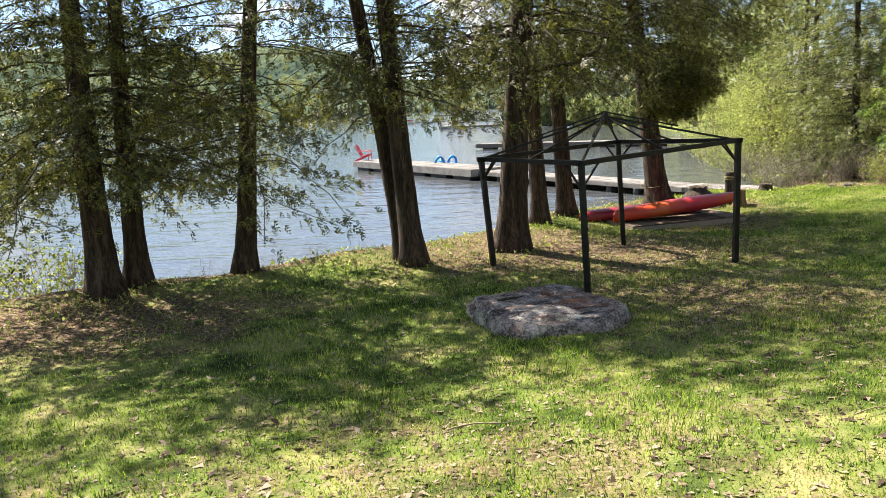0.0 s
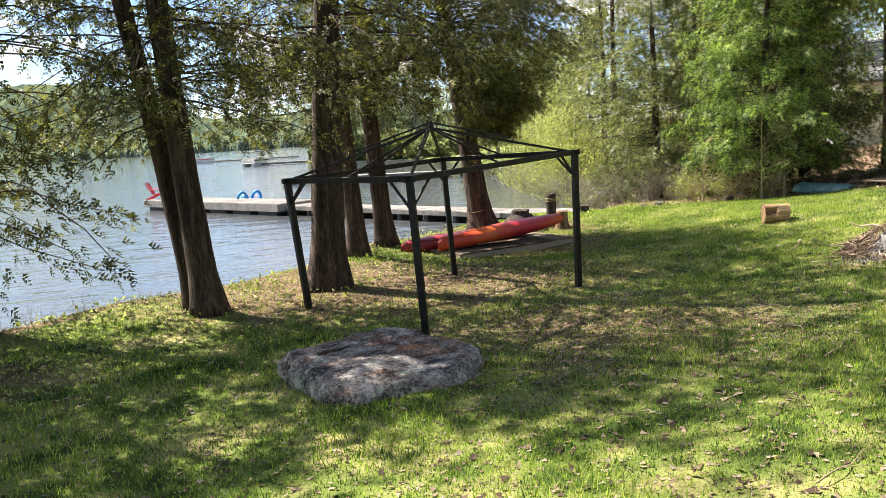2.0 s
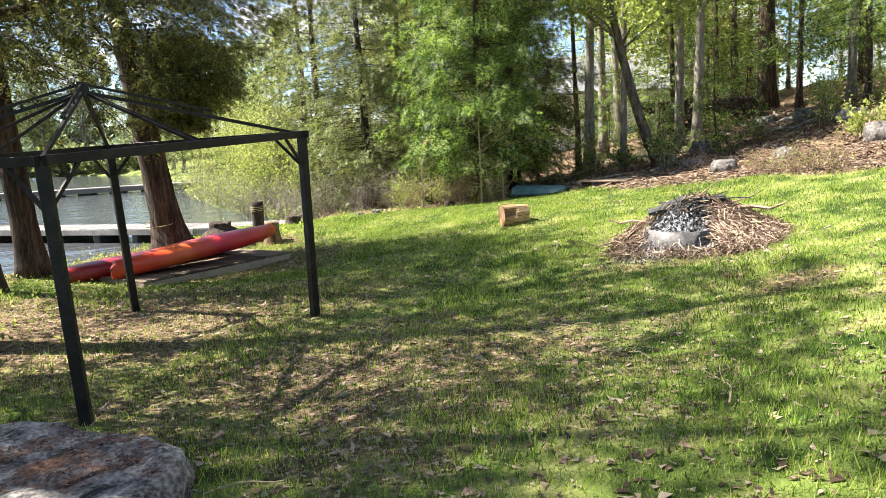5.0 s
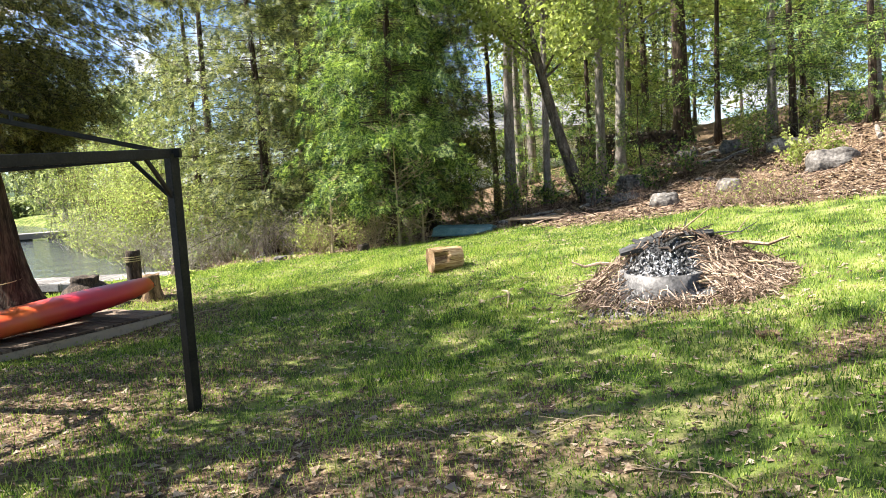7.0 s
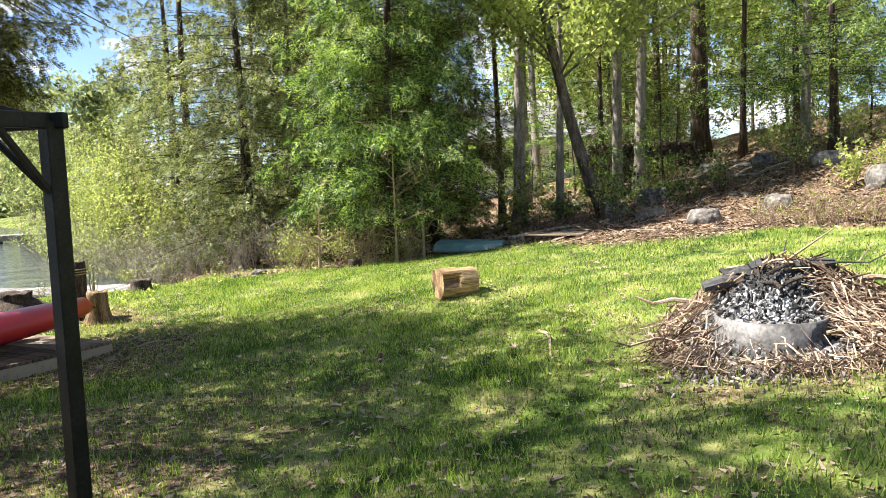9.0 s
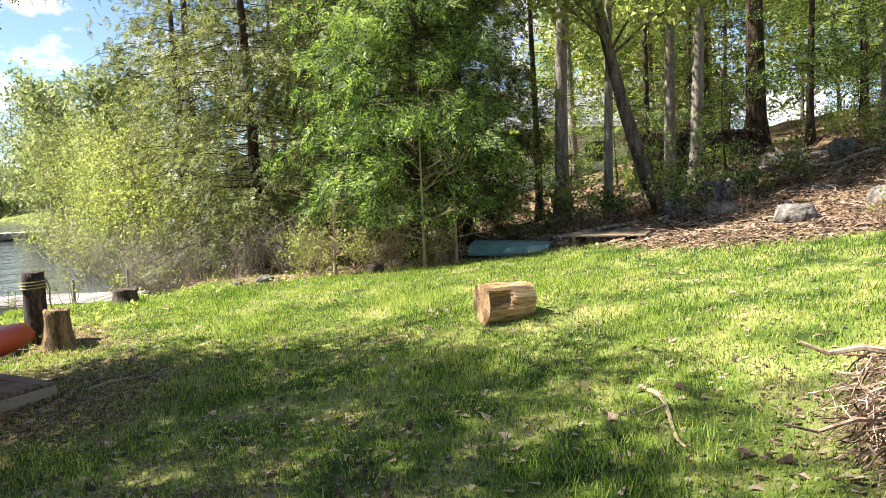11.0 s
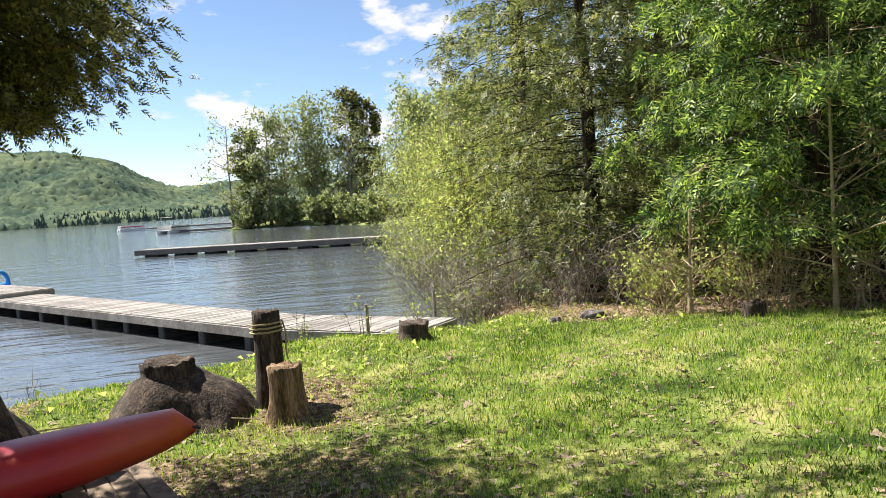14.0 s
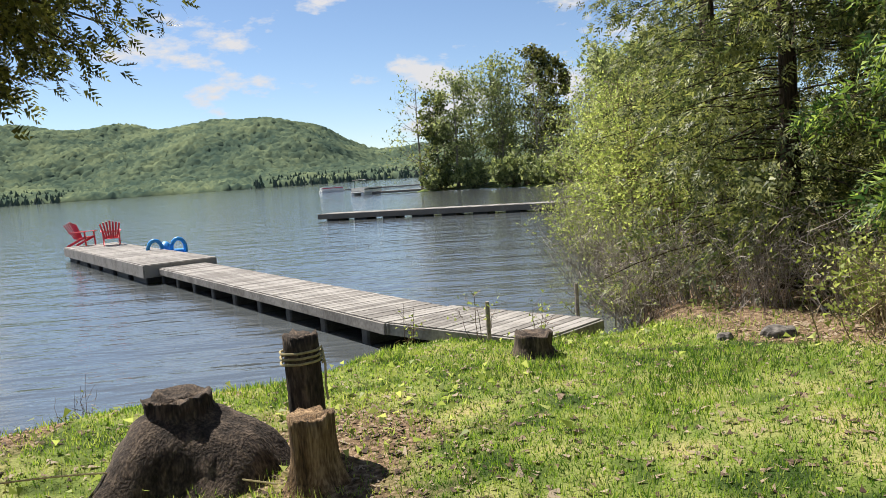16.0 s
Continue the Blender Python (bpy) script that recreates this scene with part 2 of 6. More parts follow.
def water_material():
    """Brown lake water with small wind ripples."""
    m = bpy.data.materials.new("lake_water")
    m.use_nodes = True
    n, l = m.node_tree.nodes, m.node_tree.links
    b = n["Principled BSDF"]
    b.inputs["Base Color"].default_value = (0.075, 0.085, 0.09, 1)
    b.inputs["Roughness"].default_value, b.inputs["IOR"].default_value, b.inputs["Specular IOR Level"].default_value = 0.07, 1.33, 1.0
    tc = n.new("ShaderNodeTexCoord")
    mp = n.new("ShaderNodeMapping")
    mp.inputs["Rotation"].default_value = (0, 0, radians(-12))
    mp.inputs["Scale"].default_value = (0.35, 1.0, 1.0)
    l.new(tc.outputs["Object"], mp.inputs["Vector"])
    big, small = n.new("ShaderNodeTexNoise"), n.new("ShaderNodeTexNoise")
    for t, s, d in ((big, 0.9, 3), (small, 4.0, 4)):
        t.inputs["Scale"].default_value, t.inputs["Detail"].default_value = s, d
        l.new(mp.outputs[0], t.inputs["Vector"])
    add = n.new("ShaderNodeMath")
    add.operation = "MULTIPLY_ADD"
    add.inputs[1].default_value = 0.28
    l.new(small.outputs["Fac"], add.inputs[0])
    l.new(big.outputs["Fac"], add.inputs[2])
    bp = n.new("ShaderNodeBump")
    bp.inputs["Strength"].default_value, bp.inputs["Distance"].default_value = 0.42, 0.2
    l.new(add.outputs[0], bp.inputs["Height"])
    l.new(bp.outputs[0], b.inputs["Normal"])
    return m


def boulder_material():
    """Weathered granite: dark cracks, rusty needle litter on top and pale lichen spots."""
    m = material("boulder_granite", [(0.04, 0.034, 0.03), (0.16, 0.138, 0.122), (0.30, 0.265, 0.235), (0.48, 0.44, 0.40)], 5.5, 0.95, 1.0, fine=34, dist=0.05)
    n, l = m.node_tree.nodes, m.node_tree.links
    b = n["Principled BSDF"]
    base = b.inputs["Base Color"].links[0].from_socket
    tc = n.new("ShaderNodeTexCoord")
    for scale, lo, hi, col, stretch in ((4.0, 0.62, 0.66, (0.5, 0.52, 0.43), (1, 1, 1)), (3.0, 0.58, 0.74, (0.28, 0.15, 0.095), (0.6, 1.4, 3)), (6.0, 0.62, 0.68, (0.03, 0.028, 0.025), (0.4, 1.8, 2.2))):
        mp, t, r, x = n.new("ShaderNodeMapping"), n.new("ShaderNodeTexNoise"), n.new("ShaderNodeMapRange"), n.new("ShaderNodeMix")
        mp.inputs["Scale"].default_value = stretch
        mp.inputs["Location"].default_value = (scale * 3.1, col[0] * 9, 1.7)
        t.inputs["Scale"].default_value, t.inputs["Detail"].default_value = scale, 8
        r.inputs["From Min"].default_value, r.inputs["From Max"].default_value = lo, hi
        x.data_type = "RGBA"
        x.inputs["B"].default_value = (*col, 1)
        l.new(tc.outputs["Object"], mp.inputs["Vector"])
        l.new(mp.outputs[0], t.inputs["Vector"])
        l.new(t.outputs["Fac"], r.inputs["Value"])
        l.new(r.outputs[0], x.inputs["Factor"])
        l.new(base, x.inputs["A"])
        base = x.outputs["Result"]
    l.new(base, b.inputs["Base Color"])
    return m


def faded_plastic():
    """Roto-moulded kayak plastic fading from orange through yellow to red along the hull."""
    m = material("kayak_fade", [(0.5, 0.03, 0.03), (0.6, 0.06, 0.03)], 1.2, 0.38, 0.04, fine=30, spec=0.5)
    n, l = m.node_tree.nodes, m.node_tree.links
    tc, sep, t, r, x = n.new("ShaderNodeTexCoord"), n.new("ShaderNodeSeparateXYZ"), n.new("ShaderNodeTexNoise"), n.new("ShaderNodeValToRGB"), n.new("ShaderNodeMath")
    t.inputs["Scale"].default_value = 2.5
    l.new(tc.outputs["Object"], sep.inputs[0])
    l.new(tc.outputs["Object"], t.inputs["Vector"])
    along, mixed = n.new("ShaderNodeMapRange"), n.new("ShaderNodeMath")
    along.inputs["From Min"].default_value, along.inputs["From Max"].default_value = -1.7, 1.7
    l.new(sep.outputs["X"], along.inputs["Value"])
    x.operation, mixed.operation = "MULTIPLY_ADD", "ADD"
    x.inputs[1].default_value, x.inputs[2].default_value = 0.22, -0.11
    l.new(t.outputs["Fac"], x.inputs[0])
    l.new(along.outputs[0], mixed.inputs[0])
    l.new(x.outputs[0], mixed.inputs[1])
    e = r.color_ramp.elements
    e[0].position, e[0].color = 0.08, (0.6, 0.06, 0.02, 1)
    e[1].position, e[1].color = 0.95, (0.64, 0.10, 0.03, 1)
    for p, c in ((0.22, (0.58, 0.055, 0.025)), (0.34, (0.62, 0.13, 0.03)), (0.45, (0.56, 0.06, 0.03)), (0.6, (0.46, 0.018, 0.035)), (0.8, (0.58, 0.04, 0.03))):
        e.new(p).color = (*c, 1)
    l.new(mixed.outputs[0], r.inputs[0])
    l.new(r.outputs[0], n["Principled BSDF"].inputs["Base Color"])
    return m


M["kayak_orange"] = faded_plastic()
M["boulder"] = boulder_material()
M["ground"], M["water"] = ground_material(), water_material()
# ---- shapes ----


class Soup:
    """Gathers many small faces of one size into one mesh."""

    def __init__(self, n=4):
        self.v, self.f, self.count, self.n = [], [], 0, n

    def add(self, v, f):
        self.v.append(np.asarray(v, dtype=np.float32))
        self.f.append(np.asarray(f, dtype=np.int64) + self.count)
        self.count += len(v)

    def mesh(self, name, smooth=False):
        v, f = np.concatenate(self.v), np.concatenate(self.f)
        me = bpy.data.meshes.new(name)
        me.vertices.add(len(v))
        me.vertices.foreach_set("co", v.ravel())
        me.loops.add(f.size)
        me.loops.foreach_set("vertex_index", f.ravel().astype(np.int32))
        me.polygons.add(len(f))
        me.polygons.foreach_set("loop_start", np.arange(0, f.size, self.n, dtype=np.int32))
        me.polygons.foreach_set("loop_total", np.full(len(f), self.n, dtype=np.int32))
        me.polygons.foreach_set("use_smooth", np.full(len(f), smooth))
        me.update(calc_edges=True)
        return me


def part(name, shape, mat, parent=None, label="", smooth=False):
    """Links a bmesh, a Soup or a mesh as one object under a thing or a part."""
    if isinstance(shape, Soup):
        me = shape.mesh(name, smooth)
    elif isinstance(shape, bpy.types.Mesh):
        me = shape
    else:
        me = bpy.data.meshes.new(name)
        shape.to_mesh(me)
        shape.free()
        if smooth:
            me.polygons.foreach_set("use_smooth", [True] * len(me.polygons))
    if not me.materials:
        me.materials.append(mat)
    ob = new(name, me)
    ob.parent = parent
    if label:
        ob["label"] = label
    return ob


def thing(name, m, label, category, group="", kind=""):
    """An Empty at a thing's base, which parents its parts."""
    ob = new(name)
    ob.matrix_world = m
    ob.empty_display_size = 0.1
    return tagged(ob, label, category, group, kind)


def box(size, bevel=0.004, m=None, bm=None):
    bm = bm or bmesh.new()
    made = bmesh.ops.create_cube(bm, size=1, matrix=(m or Matrix()) @ Matrix.Diagonal((*size, 1)))["verts"]
    if bevel:
        edges = list({e for v in made for e in v.link_edges})
        bmesh.ops.bevel(bm, geom=edges, offset=bevel, segments=1, affect="EDGES", clamp_overlap=True)
    return bm


def bar(a, b, w, h, bevel=0.003, bm=None):
    """A squared bar from a to b."""
    a, b = Vector(a), Vector(b)
    q = (b - a).to_track_quat("Y", "Z").to_matrix().to_4x4()
    return box((w, (b - a).length, h), bevel, Matrix.Translation((a + b) / 2) @ q, bm)


def tube(path, radii, sides=7, soup=None, ripple=0.0, cap=True):
    """A tapered tube of quads along a path."""
    soup = soup or Soup()
    p = np.asarray(path, dtype=float)
    n = len(p)
    t = np.gradient(p, axis=0)
    t /= np.linalg.norm(t, axis=1)[:, None] + 1e-9
    ref = np.where(np.abs(t[:, 2:3]) > 0.9, np.array([[1.0, 0, 0]]), np.array([[0, 0, 1.0]]))
    u = np.cross(t, ref)
    u /= np.linalg.norm(u, axis=1)[:, None] + 1e-9
    w = np.cross(t, u)
    a = np.linspace(0, 2 * np.pi, sides, endpoint=False)
    r = np.asarray(radii, dtype=float)[:, None] * (1 + (ripple * np.random.uniform(-1, 1, (1, sides)) + ripple * 0.4 * np.random.uniform(-1, 1, (n, sides)) if ripple else 0))
    v = p[:, None, :] + r[:, :, None] * (np.cos(a)[None, :, None] * u[:, None, :] + np.sin(a)[None, :, None] * w[:, None, :])
    v = v.reshape(-1, 3)
    i = np.arange(n - 1)[:, None] * sides
    j = np.arange(sides)[None, :]
    k = (j + 1) % sides
    f = np.stack([i + j, i + k, i + k + sides, i + j + sides], -1).reshape(-1, 4)
    if cap:
        e = (n - 1) * sides
        c = len(v)
        v = np.vstack([v, p[-1:], p[:1]])
        half = np.arange(0, sides - 1, 2)
        top = [(e + h, e + h + 1, e + (h + 2) % sides, c) for h in half]
        low = [(h + 1, h, c + 1, (h + 2) % sides) for h in half]
        f = np.vstack([f, top, low])
    soup.add(v, f)
    return soup


def sprays(pos, axis, length, k=7, wide=0.15, fan=46.0, soup=None, droop=0.0):
    """Flat fern-like sprays: k pointed leaflets along each axis, turned to both sides."""
    soup = soup or Soup(3)
    n = len(pos)
    axis = axis / (np.linalg.norm(axis, axis=1)[:, None] + 1e-9)
    side = np.cross(axis, np.random.normal(size=(n, 3)))
    side /= np.linalg.norm(side, axis=1)[:, None] + 1e-9
    nor = np.cross(axis, side)
    L = length * np.random.uniform(0.7, 1.3, (n, 1))
    for i in range(k):
        s = i / k
        sign = (-1) ** i if i < k - 1 else 0
        ang = radians(fan) * sign
        d = axis * math.cos(ang) + side * math.sin(ang) + nor * np.random.uniform(-0.2, 0.2, (n, 1))
        perp = np.cross(d, nor)
        perp /= np.linalg.norm(perp, axis=1)[:, None] + 1e-9
        ll = L * (0.5 - 0.26 * s)
        base = pos + axis * L * s * 0.75
        base[:, 2] -= droop * s * s * L[:, 0]
        tip = base + d * ll
        w = ll * wide
        near = base + d * ll * 0.15
        soup.add(np.stack([near + perp * w, tip, near - perp * w], 1).reshape(-1, 3), np.arange(3 * n).reshape(-1, 3))
    return soup


def leaves(pos, size, soup=None, long=1.5):
    """Loose leaves: one pointed quad each, turned at random."""
    soup = soup or Soup(3)
    n = len(pos)
    a = np.random.normal(size=(n, 3))
    a /= np.linalg.norm(a, axis=1)[:, None]
    b = np.cross(a, np.random.normal(size=(n, 3)))
    b /= np.linalg.norm(b, axis=1)[:, None] + 1e-9
    s = size * np.random.uniform(0.6, 1.4, (n, 1))
    v = np.stack([pos - a * s * long * 0.45 + b * s * 0.5, pos + a * s * long * 0.55, pos - a * s * long * 0.45 - b * s * 0.5], 1).reshape(-1, 3)
    soup.add(v, np.arange(3 * n).reshape(-1, 3))
    return soup


# ---- the lie of the land ----
WATER = -1.78
LAKE = np.array([(-60, 2), (-14, 10), (-6.9, 12.9), (-4.5, 14.2), (-2, 15.9), (0.7, 17.9), (2.0, 20.3), (4.2, 22.2), (5.0, 22.7), (6.1, 23.4), (7.0, 23.8), (7.9, 24.8), (9.0, 25.6), (11.4, 25.7), (12.4, 27.2), (13, 32),
                 (13.8, 39), (16, 48), (19, 58), (24, 75), (27, 96), (25, 108), (10.5, 126), (14, 160), (60, 210), (150, 420), (260, 950), (-1000, 950), (-1300, 400), (-400, -60)], dtype=float)


def shore(x, y):
    """Metres inland from the lake's edge; negative on the lake."""
    a, b = LAKE, np.roll(LAKE, -1, 0)
    best = np.full(x.shape, 1e9)
    inside = np.zeros(x.shape, bool)
    for (ax, ay), (bx, by) in zip(a, b):
        dx, dy = bx - ax, by - ay
        t = np.clip(((x - ax) * dx + (y - ay) * dy) / (dx * dx + dy * dy), 0, 1)
        best = np.minimum(best, np.hypot(x - ax - t * dx, y - ay - t * dy))
        if ay != by:
            inside ^= ((ay > y) != (by > y)) & (x < ax + dx * (y - ay) / dy)
    return np.where(inside, -best, best)


def smooth(t):
    t = np.clip(t, 0, 1)
    return t * t * (3 - 2 * t)


def heights(x, y):
    x, y = np.asarray(x, float), np.asarray(y, float)
    sd = shore(x, y)
    cx, cy = np.clip(x, -12, 22), np.clip(y, -3, 34)
    g = -1.387 + 0.073 * cx + 0.021 * cy + 1.368 * np.exp(-cy / 4) - 0.006 * cx * cy + 0.00335 * cx * cx
    g += -0.212 * np.exp(-((x - 6.5) ** 2 + (y - 11.5) ** 2) / 14) - 0.20 * np.exp(-((x - 7.6) ** 2 + (y - 18.5) ** 2) / 12) - 0.12 * np.exp(-((x - 5.4) ** 2 + (y - 17.7) ** 2) / 4)
    g -= 0.26 * np.exp(-((x - 10.5) ** 2 + (y - 25.0) ** 2) / 1.1)
    d = np.clip((x - 21.0) * 0.9 - (y - 19) * 0.2, 0, 18)
    g += 0.2 * d * smooth(d / 3) * smooth((60 - y) / 30)
    g = np.maximum(g, WATER + 0.35)
    g += 0.035 * np.sin(1.3 * x + 0.7 * y) * np.sin(0.9 * y - 0.5 * x) + 0.015 * np.sin(3.1 * x + 1.0) * np.sin(2.7 * y)
    g += 0.13 * smooth((x - 17) / 3) * (np.sin(2.1 * x + 1.7 * y) * np.sin(1.6 * y - 0.9 * x) + 0.5 * np.sin(4.3 * x) * np.sin(3.9 * y))
    far = smooth((y - 45) / 40) * smooth((sd - 0.5) / 30) * 3.0
    bank = WATER + 0.03 + (g + far - WATER - 0.03) * smooth(sd / 1.1)
    return np.where(sd > 0, bank, WATER - 0.1 - np.minimum(2.5, -sd * 0.3))


def ground_z(x, y):
    return float(heights(np.array([x]), np.array([y]))[0])


def litter_map(x, y):
    """How far leaf litter and bare earth take over from the lawn (0 to 1)."""
    sd = shore(x, y)
    v = 0.9 * np.exp(-(((x - 2.8) / 4.2) ** 2 + ((y - 14.6) / 2.9) ** 2))
    v = np.maximum(v, 0.95 * np.exp(-(((x - 6.9) / 2.0) ** 2 + ((y - 18.3) / 1.7) ** 2)))
    v = np.maximum(v, 0.75 * np.exp(-(((x - 8.3) / 0.9) ** 2 + ((y - 20.9) / 1.3) ** 2)))
    v = np.maximum(v, 0.85 * np.exp(-(((x - 9.7) / 1.2) ** 2 + ((y - 11.2) / 1.2) ** 2)))
    v = np.maximum(v, 0.7 * np.exp(-(((x + 5) / 3.5) ** 2 + ((y - 10.5) / 2.0) ** 2)))
    v = np.maximum(v, 0.7 * np.exp(-(((x - 8.2) / 0.7) ** 2 + ((y - 8.9) / 0.45) ** 2)))
    v = np.maximum(v, 0.75 * np.exp(-(((x - 3.4) / 1.0) ** 2 + ((y - 3.6) / 0.9) ** 2)))
    v = np.maximum(v, 0.60 * np.exp(-(((x - 4.2) / 3.2) ** 2 + ((y - 10.6) / 3.2) ** 2)))
    v = np.maximum(v, 0.40 * np.exp(-((x / 5) ** 2 + ((y - 4.6) / 2.6) ** 2)))
    v = np.maximum(v, 0.72 * smooth((2.2 - sd) / 1.5) * (x < 6))
    v = np.maximum(v, smooth((x - 15.0 + 0.25 * np.sin(y * 1.3)) / 1.0) * (0.25 + 0.75 * smooth((36 - y + (x - 15)) / 4)))
    v = np.maximum(v, smooth((x - 11.6) / 1.0) * smooth((y - 22.5 + (x - 12) * 0.95) / 1.2) * (0.25 + 0.75 * smooth((31 - y) / 3)))
    return v * smooth((62 - y) / 15)


def spread(lo, hi, fine_lo, fine_hi, step, grow=1.22):
    mid = list(np.arange(fine_lo, fine_hi + 1e-6, step))
    s, v = step, fine_hi
    while v < hi:
        s = min(s * grow, 60)
        v += s
        mid.append(v)
    s, v = step, fine_lo
    while v > lo:
        s = min(s * grow, 60)
        v -= s
        mid.insert(0, v)
    return np.array(mid)


gx, gy = spread(-1600, 1400, -10, 24, 0.22), spread(-500, 2200, -2, 31, 0.22)
X, Y = np.meshgrid(gx, gy)
Z = heights(X, Y)
nx, ny = len(gx), len(gy)
idx = np.arange(nx * ny).reshape(ny, nx)
soil = Soup()
soil.add(np.stack([X.ravel(), Y.ravel(), Z.ravel()], 1), np.stack([idx[:-1, :-1], idx[:-1, 1:], idx[1:, 1:], idx[1:, :-1]], -1).reshape(-1, 4))
ground = part("ground", soil, M["ground"], smooth=True)
att = ground.data.attributes.new("litter", "FLOAT", "POINT")
att.data.foreach_set("value", litter_map(X.ravel(), Y.ravel()).astype(np.float32))
tagged(ground, "sloping spring lawn with leaf litter and bare patches", "ground", kind="structure")
bm = bmesh.new()
bmesh.ops.create_grid(bm, x_segments=2, y_segments=2, size=1600, matrix=Matrix.Translation((-100, 600, WATER)))
tagged(part("water", bm, M["water"]), "rippled brown lake water reflecting the sky", "lake", kind="structure")


# ---- far hills ----
def hill_height(x, y):
    h = 74 * np.exp(-(np.abs((x + 232) / 155) ** 3.4 + ((y - 1330) / 230) ** 2))
    h += 118 * np.exp(-(((x + 700) / 330) ** 2 + ((y - 1400) / 260) ** 2))
    h += 52 * np.exp(-(((x - 150) / 330) ** 2 + ((y - 1480) / 260) ** 2))
    h += 40 * np.exp(-(((x + 1200) / 420) ** 2 + ((y - 1150) / 380) ** 2))
    h += 35 * np.exp(-(((x + 450) / 95) ** 2 + ((y - 1400) / 260) ** 2))
    h += 4 * np.sin(x / 61 + y / 90) * np.sin(y / 73) + 5 * np.sin(x / 27) * np.sin(y / 31 + 1)
    return WATER + np.maximum(0, h * smooth((y - 915) / 260) + 6 * smooth((y - 925) / 60))


def hill_sheet(name, hx, hy, rough, label):
    """Wooded slopes: a sheet whose surface is lumpy with tree crowns."""
    X, Y = np.meshgrid(hx, hy)
    g = np.random.default_rng(3)
    X = X + g.uniform(-0.45, 0.45, X.shape) * (hx[1] - hx[0])
    hill = Soup()
    hid = np.arange(X.size).reshape(X.shape)
    Z = hill_height(X, Y) + g.uniform(0, rough, X.shape) * (Y > hy[0] + 3)
    hill.add(np.stack([X.ravel(), Y.ravel(), Z.ravel()], 1), np.stack([hid[:-1, :-1], hid[:-1, 1:], hid[1:, 1:], hid[1:, :-1]], -1).reshape(-1, 4))
    return tagged(part(name, hill, M["hazed_far_leaf"], smooth=True), label, "hill", kind="structure")


hill_sheet("backdrop_hill", np.linspace(-1150, 460, 380), np.concatenate([np.linspace(930, 1430, 110), [1520, 1640]]), 8.0, "long wooded hills across the lake in spring green, haze in their colour")


def blob(soup, c, r, h, rings=2, sides=5, point=False):
    """Uneven crowns of far trees, all made at once."""
    n = len(c)
    a = np.linspace(0, 2 * np.pi, sides, endpoint=False)
    v = []
    for i in range(rings + 1):
        s = i / rings
        rr = (1 - s) if point else math.sin(math.pi * (0.15 + 0.83 * s))
        jit = np.random.uniform(0.7, 1.3, (n, sides))
        ring = np.stack([c[:, 0:1] + r[:, None] * rr * jit * np.cos(a), c[:, 1:2] + r[:, None] * rr * jit * np.sin(a), (c[:, 2] + h * s)[:, None] + np.zeros((1, sides))], -1)
        v.append(ring)
    v = np.stack(v, 1).reshape(-1, 3)
    per = (rings + 1) * sides
    f = []
    for i in range(rings):
        for j in range(sides):
            k = (j + 1) % sides
            f.append((i * sides + j, i * sides + k, (i + 1) * sides + k, (i + 1) * sides + j))
    f = (np.array(f)[None] + (np.arange(n) * per)[:, None, None]).reshape(-1, 4)
    soup.add(v, f)


rng = np.random.default_rng(5)
firs = Soup()
px, py = rng.uniform(-1000, 350, 3600), 926 + 70 * rng.random(3600) ** 1.5
dens = np.sin(px / 90 + 1.2) + 0.6 * np.sin(px / 37)
keep = (dens > 0.55) | ((px > -170) & (px < 60) & (dens > -0.9))
c = np.stack([px, py, hill_height(px, py) - 1], 1)[keep]
blob(firs, c, rng.uniform(1.8, 4.0, len(c)), rng.uniform(4, 12, len(c)), point=True)
tagged(part("far_firs", firs, M["hazed_conifer"]), "dark conifers along the far lake shore, paled in colour for haze", "forest", kind="stuff")


# ---- trees ----
def trunk_path(base, lean, height, bend=0.15, n=14):
    s = np.linspace(0, 1, n)
    p = np.outer(s * height, np.array([lean[0], lean[1], 1.0])) + np.array(base)
    ph = np.random.uniform(0, 6.28)
    p[:, 0] += bend * (np.sin(s * 5 + ph) - math.sin(ph)) * s
    p[:, 1] += bend * (np.cos(s * 4 + ph) - math.cos(ph)) * s
    return p


